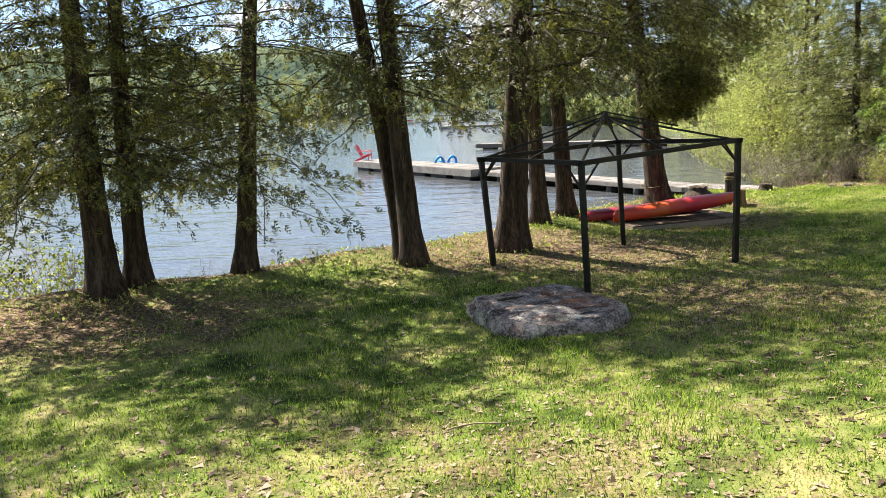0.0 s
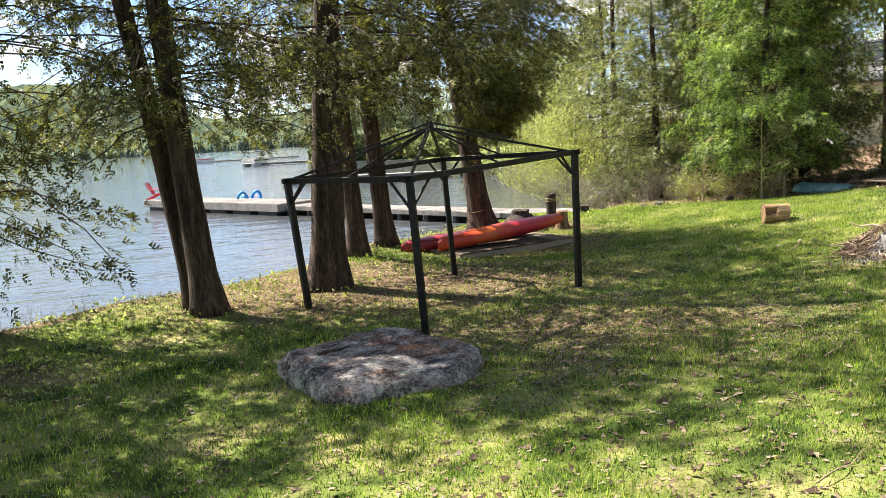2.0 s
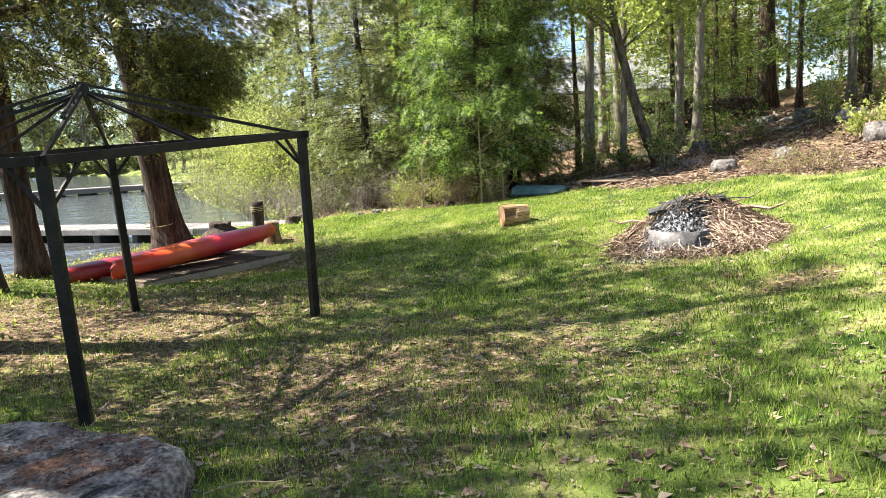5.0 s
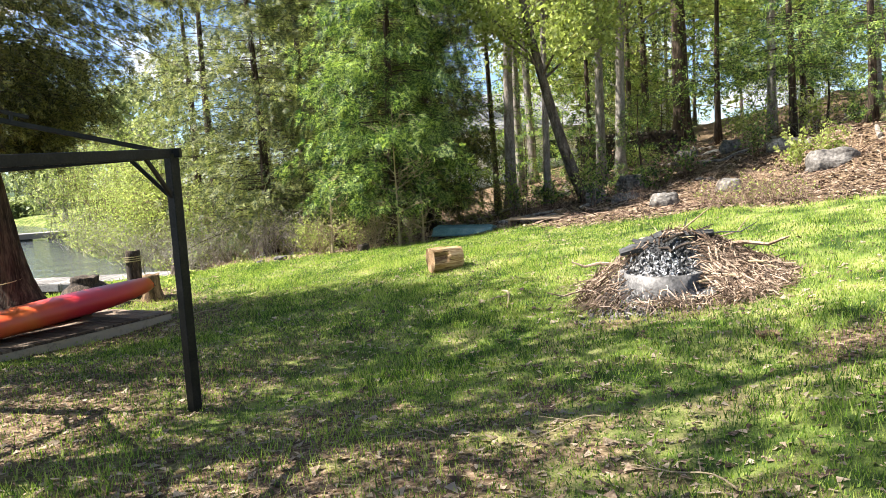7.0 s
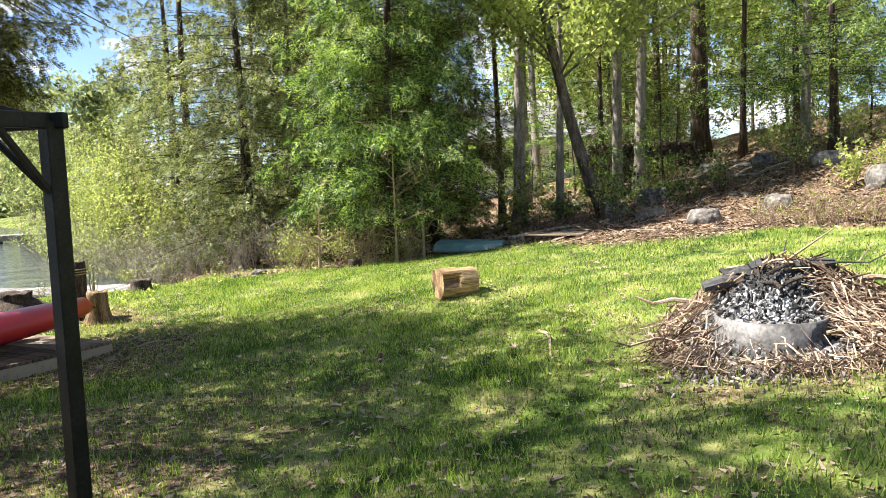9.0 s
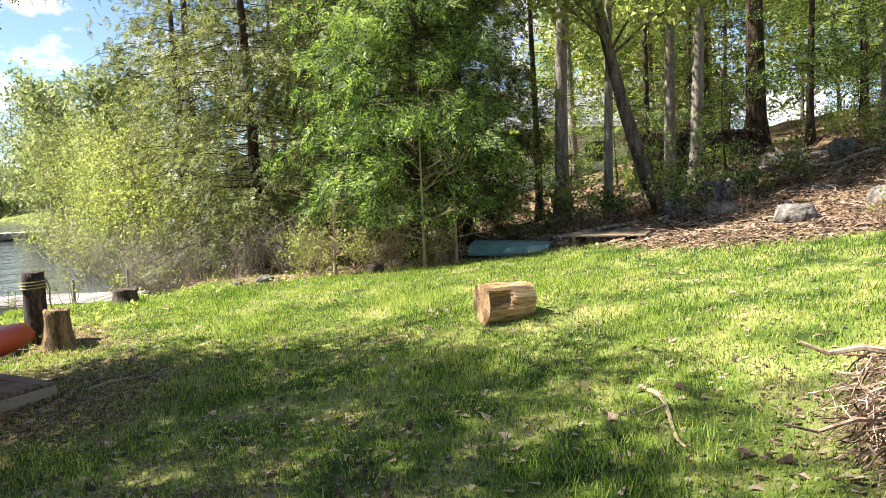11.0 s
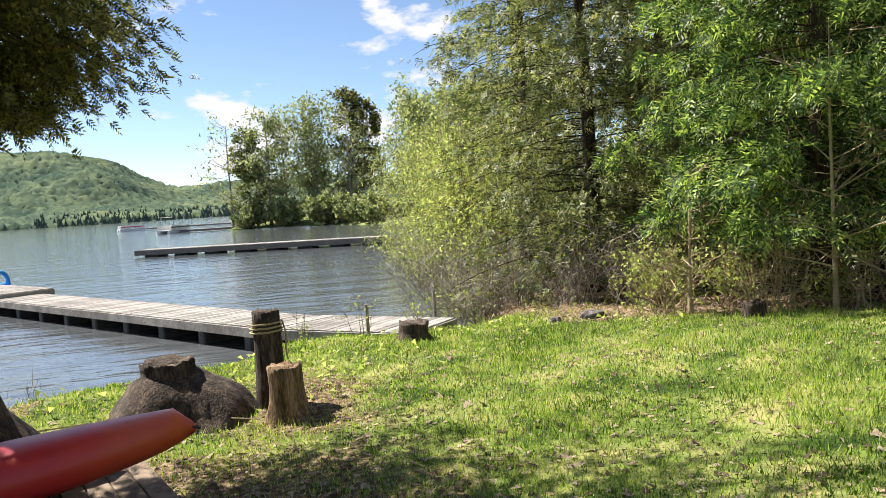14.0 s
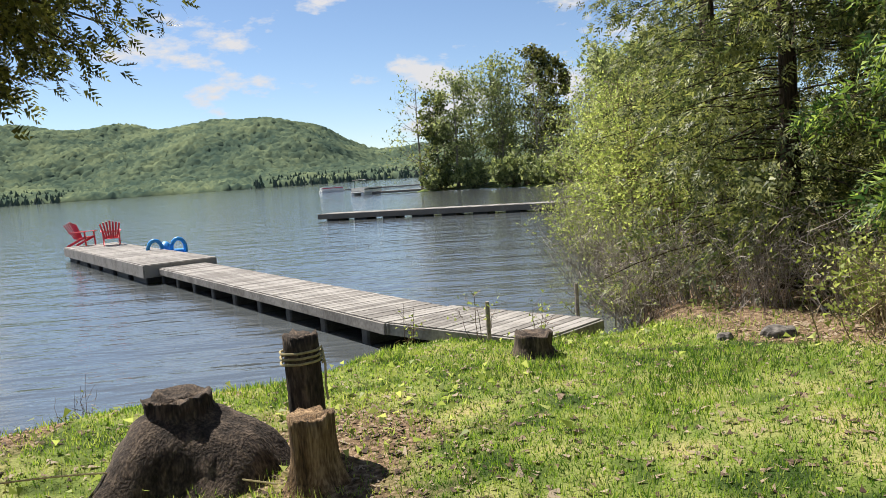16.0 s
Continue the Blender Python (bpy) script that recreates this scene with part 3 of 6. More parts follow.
def cedar(base, lean, height, radius, label, low=2.0, reach=2.2, limbs=46, per=26, leaf="cedar", size=0.2, group="shore cedars", name="cedar_tree", flare=1.55, k=7, hang=0.35, extra=(), skew=1.25, tall=99.0, wide=0.14, limb=()):
    """A white cedar: fluted trunk with a flared foot, drooping limbs and hanging sprays."""
    root = thing(name, pose(*base), label, "tree", group)
    path = trunk_path((0, 0, -0.12), lean, height, 0.12)
    s = np.linspace(0, 1, len(path))
    rings = 40 if radius > 0.165 else 14
    dense = np.interp(np.linspace(0, 1, rings), s, path[:, 0]), np.interp(np.linspace(0, 1, rings), s, path[:, 1]), np.interp(np.linspace(0, 1, rings), s, path[:, 2])
    p = np.stack(dense, 1)
    zz = p[:, 2]
    rad = radius * (1 - 0.85 * np.clip(zz / height, 0, 1)) * (1 + (flare - 1) * np.exp(-np.clip(zz, 0, None) / 0.28))
    part("trunk", tube(p, rad, 14 if rings == 40 else 7, ripple=0.09), M["bark"], root, smooth=True)
    wood, crown = Soup(), Soup(3)
    pos, axs, lens, wides = [], [], [], []
    for q in range(limbs + len(extra)):
        hz = low + (height - low) * random.random() ** skew * 0.97
        k0 = hz / height
        at = np.array([np.interp(hz, p[:, 2], p[:, 0]), np.interp(hz, p[:, 2], p[:, 1]), hz])
        az = random.uniform(0, 6.283)
        L = reach * (1.0 - 0.6 * k0 ** 2.6) * random.uniform(0.6, 1.15)
        if q >= limbs:
            hz, az, L = extra[q - limbs]
            k0, az = -0.6, radians(az)
            at = np.array([np.interp(hz, p[:, 2], p[:, 0]), np.interp(hz, p[:, 2], p[:, 1]), hz])
        out = np.array([math.cos(az), math.sin(az), 0])
        t = np.linspace(0, 1, 7)
        rise = random.uniform(-0.15, 0.30) + (0.12 if q >= limbs else 0)
        curve = at + np.outer(t * L, out)
        curve[:, 2] += L * (rise * t - (rise + random.uniform(0.3, 1.0) * (0.12 + 0.75 * hang)) * t * t)
        curve += np.cumsum(np.random.normal(0, 0.035, (7, 3)), 0) * L * t[:, None]
        tube(curve, radius * (0.05 if q >= limbs else 0.078) * (1 - 0.82 * t) * (1.1 - 0.5 * max(0, k0)) + 0.003, 3, wood, cap=False)
        m = int(per * (1.15 - 0.3 * k0) * (0.42 if hz > tall else 1.0))
        m = max(6, int(m * (1.7 if q >= limbs else 1)))
        lat = np.cross(out, [0, 0, 1.0])
        knots = max(3, int(L * (9 if q >= limbs else (2.2 if hz > tall else 4.5))))
        ku = np.random.uniform(0.15, 1.0, knots) ** 0.8
        ko = np.random.normal(0, 0.17, knots) * L * (1.25 - ku)
        ku[0], ko[0] = 1.0, 0.0
        pick = np.random.randint(0, knots, m)
        u, off = ku[pick], ko[pick]
        base_p = np.stack([np.interp(u, t, curve[:, i]) for i in range(3)], 1)
        c = base_p + np.outer(off, lat)
        c[:, 2] -= np.abs(off) * 0.35 + 0.04
        c += np.random.normal(0, 1, (m, 3)) * np.array([0.09, 0.09, 0.06]) * (1.25 if q >= limbs else 1.0) * (0.6 + 0.4 * min(L, 2.5)) * (1.7 if hz > tall else 1.0)
        pos.append(c)
        axs.append(np.outer(np.ones(m), out * 0.55) + np.outer(np.sign(off) * 0.45, lat) + np.array([0, 0, -0.6]) * np.random.uniform(0.2, 1.3, (m, 1)) + np.random.normal(0, 0.3, (m, 3)))
        lens.append(np.full((m, 1), size * (1.55 if hz > tall else (1.05 if q >= limbs else 1.0))))
        wides.append(np.full((m, 1), wide))
    sprays(np.concatenate(pos), np.concatenate(axs), np.concatenate(lens), k, np.concatenate(wides), soup=crown, droop=0.3)
    part("branchwork", wood, M["bark"], root)["kind"] = "stuff"
    for hz, az, L, up, thick in limb:
        d = np.array([math.cos(radians(az)), math.sin(radians(az)), 0]) * L
        t = np.linspace(0, 1, 9)
        line = np.array([np.interp(hz, p[:, 2], p[:, 0]), np.interp(hz, p[:, 2], p[:, 1]), hz]) + np.outer(t, d)
        line[:, 2] += up * L * t ** 2.2 + 0.05 * np.sin(t * 9)
        part("limb", tube(line, thick * (1 - 0.75 * t), 8, ripple=0.08), M["bark"], root, smooth=True)
    part("crown", crown, M[leaf], root)
    return root
SHORE_CEDARS = [  # x, y, lean x, lean y, height, radius
    (-5.28, 11.9, -0.026, 0.0, 9.8, 0.23), (-5.0, 12.5, 0.026, 0.0, 9.4, 0.18), (-3.5, 13.55, 0.12, 0.0, 10.6, 0.18), (-0.45, 13.6, -0.073, 0.0, 13.6, 0.20),
    (-0.60, 14.0, -0.135, 0.02, 12.6, 0.17), (1.4, 14.65, 0.06, 0.0, 11.8, 0.27), (2.43, 18.0, -0.041, 0.0, 13.8, 0.20), (3.3, 19.5, -0.068, 0.0, 13.8, 0.22), (5.85, 19.9, -0.14, 0.0, 10.5, 0.29),
    (-8.5, 10.9, 0.02, 0.0, 11.0, 0.2), (-11.4, 10.0, 0.0, 0.0, 12.0, 0.22)]
NEAR_LIMBS = [(2.75 + 0.17 * (i % 10), -85 + (i * 37) % 145, 0.95 + 0.13 * (i % 10) + 0.06 * (i % 5)) for i in range(62)] + [(4.7 + 0.15 * (i % 10), -95 + (i * 29) % 100, 2.4 + 0.2 * (i % 10)) for i in range(30)]
WIDE_LIMBS = [(3.4 + 0.3 * (i % 9), -150 + (i * 47) % 200, 1.8 + 0.2 * (i % 9)) for i in range(12)]
for i, (x, y, lx, ly, h, r) in enumerate(SHORE_CEDARS):
    near = i == 8
    cedar((x, y, ground_z(x, y)), (lx, ly), h, r, "tall white cedar with fluted grey-brown bark on the lake bank", low=(1.9, 2.0, 1.9, 2.6, 2.8, 3.6, 2.9, 2.9, 4.7, 1.6, 1.8)[i], reach=(2.9, 2.7, 2.8, 3.3, 2.8, 3.5, 3.0, 3.1, 4.0, 3.2, 3.2)[i],
          limbs=(130, 115, 130, 110, 90, 115, 120, 120, 120, 110, 110)[i], per=84 if near else (26 if i == 10 else (50 if i == 9 else (76 if i in (0, 1, 2, 3) else 58))), k=8 if near else 6, size=0.115 if near else 0.155, wide=0.2 if near else 0.24, flare=2.7 if near else 1.6,
          skew=1.0 if i in (3, 4, 5, 6, 7, 9, 10) else 1.35, tall=6.2, hang=0.24 if near else 0.35, extra=NEAR_LIMBS if near else (WIDE_LIMBS if i in (5, 7) else ()),
          limb=((3.35, -8, 2.2, 0.42, 0.075), (4.0, 160, 1.6, 0.2, 0.05)) if i == 5 else ())

# ---- the dense trees past the lawn ----
BACK = [(15.3, 21.9, 9.5, "hemlock", 2.1), (14.3, 26.3, 9.5, "cedar_light", 2.2), (16.6, 25.0, 11.5, "cedar_light", 2.5), (17.6, 22.9, 10.0, "cedar", 2.2),
        (14.9, 30.3, 11.5, "cedar_light", 2.3), (17.2, 28.5, 12.0, "cedar", 2.8), (16.2, 34.0, 11.5, "cedar_light", 2.6), (20.0, 25.8, 11.0, "cedar", 2.6)]
for x, y, h, leaf, reach in BACK:
    cedar((x, y, ground_z(x, y)), (0, 0), h, 0.16, "dense green cedar leafy to the ground at the lawn's edge", low=1.1 if leaf == "hemlock" else 0.5, reach=reach * (1.12 if leaf == "hemlock" else 1.0), limbs=270 if y < 28 and x < 19 else 150, per=62 if leaf == "hemlock" else 44, leaf=leaf, size=0.26 if leaf == "hemlock" else 0.205, group="cedars past the lawn", k=8 if leaf == "hemlock" else 6, hang=0.22, skew=1.1, wide=0.13 if leaf == "hemlock" else 0.2)


# ---- gazebo frame ----
def gazebo():
    feet = [Vector((2.16, 11.0, 0)), Vector((5.08, 12.92, 0)), Vector((3.66, 15.0, 0)), Vector((0.93, 13.08, 0))]
    tops = [Vector((2.10, 11.1, 0.81)), Vector((5.06, 12.86, 0.93)), Vector((3.50, 14.75, 0.90)), Vector((0.78, 13.1, 0.80))]
    root = thing("gazebo", pose(3.0, 13.0, ground_z(3.0, 13.0)), "black metal gazebo frame without its canopy, standing on the lawn", "gazebo")
    off = root.matrix_world.inverted()
    for f, t in zip(feet, tops):
        f.z = ground_z(f.x, f.y) - 0.03
        q = (t - f).to_track_quat("Z", "Y").to_matrix().to_4x4()
        turn = Matrix.Rotation(math.atan2(1.8, 2.9), 4, "Z")
        part("post", box((0.085, 0.085, (t - f).length), 0.006, off @ Matrix.Translation((f + t) / 2) @ q @ turn), M["black_metal"], root)
    apex = (tops[0] + tops[1] + tops[2] + tops[3]) / 4 + Vector((0, 0, 0.56))
    for i in range(4):
        p, q = tops[i], tops[(i + 1) % 4]
        w = (q - p).normalized()
        down = Vector((0, 0, 1))
        part("beam", bar(off @ (p - w * 0.08), off @ (q + w * 0.08), 0.05, 0.075, 0.004), M["black_metal"], root)
        for e, s in ((p, w), (q, -w)):
            part("brace", bar(off @ (e + s * 0.035 - down * 0.34), off @ (e + s * 0.33 - down * 0.03), 0.025, 0.03, 0.002), M["black_metal"], root)
        part("hip_rafter", bar(off @ p, off @ apex, 0.028, 0.035, 0.002), M["black_metal"], root)
        part("rafter", bar(off @ p.lerp(q, 0.5), off @ apex, 0.022, 0.028, 0.002), M["black_metal"], root)
        up = Vector((0, 0, 0.075))
        vent = part("vent_rail", bar(off @ (p.lerp(apex, 0.45) + up * 0.8), off @ (apex + up), 0.02, 0.025, 0.002), M["black_metal"], root)
        for s in (0.5, 0.75):
            part("bracket", bar(off @ p.lerp(apex, s), off @ (p.lerp(apex, s) + up), 0.02, 0.03, 0.002), M["black_metal"], vent)
    bm = bmesh.new()
    bmesh.ops.create_cone(bm, cap_ends=True, segments=12, radius1=0.07, radius2=0.045, depth=0.12, matrix=off @ Matrix.Translation(apex + Vector((0, 0, 0.03))))
    part("hub", bm, M["black_metal"], root)


gazebo()


# ---- the flat boulder ----
def rock_mesh(rx, ry, h, seed, flat=0.75, cuts=4):
    bm = bmesh.new()
    bmesh.ops.create_icosphere(bm, subdivisions=cuts, radius=1)
    o = Vector((seed * 7.1, seed * 3.3, seed * 1.7))
    for v in bm.verts:
        c = v.co.copy()
        z = max(-0.6, min(flat, c.z)) / flat
        k = 1 + 0.22 * noise.noise(c * 1.3 + o) + 0.08 * noise.noise(c * 4 + o)
        v.co = Vector((c.x * rx * k, c.y * ry * k, z * h * (1 + 0.22 * noise.noise(c * 2.2 + o)) + 0.05 * h * noise.noise(c * 7 + o)))
    return bm


def slab_top(x, y):
    """The ledges of the flat boulder's top, in metres above its foot."""
    q = Vector((x * 1.1 + 3.0, y * 2.3, 0.4))
    k = 3.2 * noise.noise(q) + 0.6 * noise.noise(q * 2.7)
    step = math.floor(k) + float(smooth((k - math.floor(k) - 0.72) / 0.28))
    return 0.235 + 0.026 * step + 0.03 * y + 0.012 * noise.noise(Vector((x * 7, y * 9, 1.0)))


def slab_rim(a):
    """The boulder's outline at an angle: a rounded square with chipped corners."""
    c, d = math.cos(a), math.sin(a)
    r = (abs(c) ** 2.9 + abs(d) ** 2.9) ** (-1 / 2.9)
    return 0.93 * r * (1 + 0.14 * noise.noise(Vector((c * 1.3, d * 1.3, 5.0))) + 0.05 * noise.noise(Vector((c * 5, d * 5, 2.0))))


def boulder(x, y, yaw):
    sides, prof = 120, [(1.0, -0.6), (1.01, 0.0), (1.0, 0.3), (0.975, 0.62), (0.945, 0.86), (0.90, 0.98)]
    inner = [0.84, 0.77, 0.69, 0.61, 0.53, 0.45, 0.37, 0.29, 0.21, 0.13, 0.06, 0.015]
    v = []
    for k, up in prof + [(k, None) for k in inner]:
        for j in range(sides):
            a = 2 * math.pi * j / sides
            r = slab_rim(a) * k
            px, py = r * math.cos(a), r * math.sin(a)
            top = slab_top(px, py)
            if up is None:
                z = top
            else:
                rough = 1 + 0.05 * noise.noise(Vector((px * 5, py * 5, up * 3))) + 0.025 * noise.noise(Vector((px * 14, py * 14, up * 6)))
                px, py, z = px * rough, py * rough, top * up
            v.append((px, py, z))
    n = len(prof) + len(inner)
    idx = np.arange(n * sides).reshape(n, sides)
    f = np.stack([idx[:-1], np.roll(idx[:-1], -1, 1), np.roll(idx[1:], -1, 1), idx[1:]], -1).reshape(-1, 4)
    b = (n - 1) * sides
    shape = Soup()
    shape.add(v, np.vstack([f, [(b, b + 2 * q + 1, b + 2 * q + 2, b + 2 * q + 3) for q in range(sides // 2 - 1)]]))
    o = part("boulder", shape, M["boulder"], smooth=True)
    o.matrix_world = pose(x, y, ground_z(x, y) - 0.02, 0, 0, yaw)
    tagged(o, "low flat-topped grey granite boulder with lichen in the grass", "boulder")
    g = np.random.default_rng(12)
    mat = Soup(3)
    for _ in range(6000):
        px, py = g.uniform(-0.85, 0.9), g.uniform(-0.8, 0.85)
        if math.hypot(px, py) > 0.86 * slab_rim(math.atan2(py, px)) or noise.noise(Vector((px * 1.7 + 1, py * 3.2, 7.0))) + 0.25 * px < 0.12:
            continue
        a, L = g.uniform(0, 6.283), g.uniform(0.012, 0.04)
        c = np.array([px, py, slab_top(px, py) + g.uniform(0.002, 0.012)])
        d, w = np.array([math.cos(a), math.sin(a), g.uniform(-0.15, 0.15)]) * L, np.array([-math.sin(a), math.cos(a), 0]) * g.uniform(0.002, 0.006)
        mat.add([c - d + w, c + d, c - d - w], [(0, 1, 2)])
    o2 = part("needle_litter", mat, M["needles"])
    o2.matrix_world = o.matrix_world
    tagged(o2, "rust-brown fallen needles lying on the boulder", "needles", kind="stuff")
    return o


rock = boulder(1.33, 9.56, 24)


# ---- kayaks on a timber platform ----
def platform():
    z = -1.18
    right, way = Vector((7.42, 18.26, z)), Vector((-2.95, -0.88, 0)).normalized()
    back = Vector((0.88, -2.95, 0)).normalized() * -1
    root = thing("timber_platform", Matrix.Translation(right), "low weathered plank platform on the ground beside the shore", "platform")
    n, L, D = 21, 3.1, 1.5
    rot = Matrix.Rotation(math.atan2(way.y, way.x), 4, "Z")
    plank = None
    for i in range(n):
        c = way * (L * (i + 0.5) / n) + back * (D / 2)
        b = part("plank", box((L / n - 0.008, D, 0.035), 0.004) if plank is None else plank.data, M["brown_board"], root)
        b.matrix_local = Matrix.Translation(c + Vector((0, 0, -0.018 + random.uniform(-0.003, 0.003)))) @ rot
        plank = plank or b
    for s in (0.0, 1.0):
        part("rim_board", bar(back * (D * s) + Vector((0, 0, -0.13)) + back * (0.02 * (1 - 2 * s)), back * (D * s) + way * L + Vector((0, 0, -0.13)) + back * (0.02 * (1 - 2 * s)), 0.04, 0.18, 0.004), M["rim_wood"], root)
        part("end_board", bar(way * (L * s) + back * 0.045 + Vector((0, 0, -0.13)) + way * (0.02 * (1 - 2 * s)), way * (L * s) + back * (D - 0.045) + Vector((0, 0, -0.13)) + way * (0.02 * (1 - 2 * s)), 0.04, 0.18, 0.004), M["rim_wood"], root)
    return right, way, back


P_RIGHT, P_WAY, P_BACK = platform()


def kayak(length, width, deep, mat, label, m):
    """A sit-in kayak lying hull up: lofted hull, keel line, rim seam and a carry toggle."""
    root = thing("kayak", m, label, "kayak", "kayaks on the platform")
    n, s = 33, 18
    v = []
    for i in range(n):
        t = i / (n - 1)
        u = 2 * t - 1
        w = width / 2 * max(0.0, 1 - abs(u) ** 2.8) ** 0.6 + 0.014
        top = deep * (0.97 - 0.12 * u * u - 0.3 * smooth((abs(u) - 0.93) / 0.07) ** 2)
        low = deep * (0.32 * max(0.0, u) ** 3 + 0.05 * smooth((abs(u) - 0.9) / 0.1))
        for j in range(s):
            a = 2 * math.pi * j / s
            cx, cz = math.cos(a), math.sin(a)
            keel = 0.04 * max(0, cz) ** 8
            v.append((u * length / 2, w * math.copysign(abs(cx) ** 0.75, cx), low + (top - low) * (0.5 + 0.5 * math.copysign(abs(cz) ** 0.8, cz) + keel)))
    hull = Soup()
    idx = np.arange(n * s).reshape(n, s)
    f = np.stack([idx[:-1], np.roll(idx[:-1], -1, 1), np.roll(idx[1:], -1, 1), idx[1:]], -1).reshape(-1, 4)
    e1 = [(0, 2 * k + 1, 2 * k + 2, 2 * k + 3) for k in range(s // 2 - 1)]
    b = (n - 1) * s
    hull.add(v, np.vstack([f, e1, [(b, b + q[3], b + q[2], b + q[1]) for q in e1]]))
    part("hull", hull, mat, root, smooth=True)
    for sx in (-1, 1):
        part("toggle", tube([(sx * (length / 2 - 0.02), -0.03, 0.17), (sx * (length / 2 + 0.03), 0, 0.14), (sx * (length / 2 - 0.02), 0.03, 0.17)], [0.008] * 3, 6), M["pile"], root)
    return root


kayak(3.35, 0.62, 0.34, M["kayak_orange"], "orange-red plastic kayak with a yellow fade lying on the platform", pose(5.8, 18.42, -1.075, 0, -3.9, 12.5))
kayak(3.5, 0.62, 0.32, M["kayak_red"], "dark red plastic kayak lying behind the orange one", pose(5.15, 19.0, -1.22, 0, -1.2, 13))


# ---- docks ----
def dock_run(root, a, b, width, z, step=0.14, skirt=0.16, gap=0.012):
    """Planks across a run from a to b (its near edge), with fascia boards."""
    a, b = Vector((*a, z)), Vector((*b, z))
    w = (b - a).normalized()
    side = Vector((w.y, -w.x, 0))
    n = int((b - a).length / step)
    rot = Matrix.Rotation(math.atan2(w.y, w.x), 4, "Z")
    me = None
    inv = root.matrix_world.inverted()
    for i in range(n):
        c = a + w * ((i + 0.5) * step) + side * (width / 2)
        o = part("plank", box((step - gap, width, 0.035), 0.004) if me is None else me, M["dock_wood"], root)
        me = o.data
        o.matrix_local = inv @ Matrix.Translation(c + Vector((0, 0, -0.0175 + random.uniform(-0.003, 0.003)))) @ rot
    for s in (0, 1):
        e = side * (width * s + (0.02 if s else -0.02)) + Vector((0, 0, -0.02 - skirt / 2))
        part("fascia", bar(inv @ (a + e), inv @ (b + e), 0.035, skirt, 0.004), M["dock_wood"], root)
    for t in (0, 1):
        p = a + (b - a) * t + w * (0.02 if t else -0.02) + Vector((0, 0, -0.02 - skirt / 2))
        part("end_board", bar(inv @ p, inv @ (p + side * width), 0.035, skirt, 0.004), M["dock_wood"], root)
    return a, b, w, side


def floats(root, a, b, width, z, count, size=(0.45, 0.9)):
    inv = root.matrix_world.inverted()
    a, b = Vector((*a, z)), Vector((*b, z))
    w = (b - a).normalized()
    side = Vector((w.y, -w.x, 0))
    rot = Matrix.Rotation(math.atan2(w.y, w.x), 4, "Z")
    for i in range(count):
        c = a + (b - a) * ((i + 0.5) / count) + side * (width / 2)
        part("float", box((size[0], width * size[1], 0.75), 0.03, inv @ Matrix.Translation(c + Vector((0, 0, -0.42))) @ rot), M["pile"], root)


DECK = -1.36
dock = thing("dock", pose(6, 33, WATER), "long grey weathered plank dock on dark floats", "dock")
BEND, JOIN = (8.45, 26.28), (1.73, 37.3)
dock_run(dock, BEND, JOIN, 1.25, DECK)
floats(dock, BEND, JOIN, 1.25, DECK, 9, (0.22, 0.96))
dock_run(dock, (10.3, 24.45), (8.42, 26.4), 1.36, DECK - 0.01)
FLOAT_A, FLOAT_B = (1.7, 36.6), (-5.0, 47.3)
dock_run(dock, FLOAT_A, FLOAT_B, 1.95, DECK + 0.12, skirt=0.34)
floats(dock, FLOAT_A, FLOAT_B, 1.95, DECK + 0.02, 6, (1.5, 0.9))
dock2 = thing("dock", pose(10, 58, WATER), "second weathered timber dock reaching out from the wooded shore", "dock")
dock_run(dock2, (19.0, 55.5), (3.4, 63.5), 1.5, DECK + 0.03, skirt=0.3, step=0.2)
floats(dock2, (19.0, 55.5), (3.4, 63.5), 1.5, DECK, 9, (0.9, 0.8))


# ---- stumps and log ----
def stump_mesh(r, h, seed, flare=1.35, sides=20, rings=10, jag=0.06):
    s = Soup()
    v = []
    for i in range(rings + 1):
        t = i / rings
        for j in range(sides):
            a = 2 * math.pi * j / sides
            k = 1 + 0.16 * noise.noise(Vector((math.cos(a) * 1.4 + seed, math.sin(a) * 1.4, t * 1.2))) + 0.09 * math.sin(a * 5 + seed) * (1 - t)
            rr = r * k * (1 + (flare - 1) * math.exp(-t * 5))
            v.append((rr * math.cos(a), rr * math.sin(a), t * h + (jag * noise.noise(Vector((math.cos(a) * 3, math.sin(a) * 3, seed))) if i == rings else 0)))
    for ring in (0.6, 0.25):
        for j in range(sides):
            a = 2 * math.pi * j / sides
            v.append((r * ring * math.cos(a), r * ring * math.sin(a), h - 0.02 + jag * 0.7 * noise.noise(Vector((a, ring * 5, seed)))))
    n = rings + 3
    idx = np.arange(n * sides).reshape(n, sides)
    f = np.stack([idx[:-1], np.roll(idx[:-1], -1, 1), np.roll(idx[1:], -1, 1), idx[1:]], -1).reshape(-1, 4)
    b = (n - 1) * sides
    f = np.vstack([f, [(b, b + 2 * q + 1, b + 2 * q + 2, b + 2 * q + 3) for q in range(sides // 2 - 1)]])
    s.add(v, f)
    return s


def stump(x, y, r, h, seed, label, name="tree_stump", flare=1.35, mat="stump_wood", lean=(0, 0)):
    o = part(name, stump_mesh(r, h, seed, flare), M[mat], smooth=True)
    o.matrix_world = pose(x, y, ground_z(x, y) - 0.03, lean[0], lean[1], 0)
    return tagged(o, label, "stump")


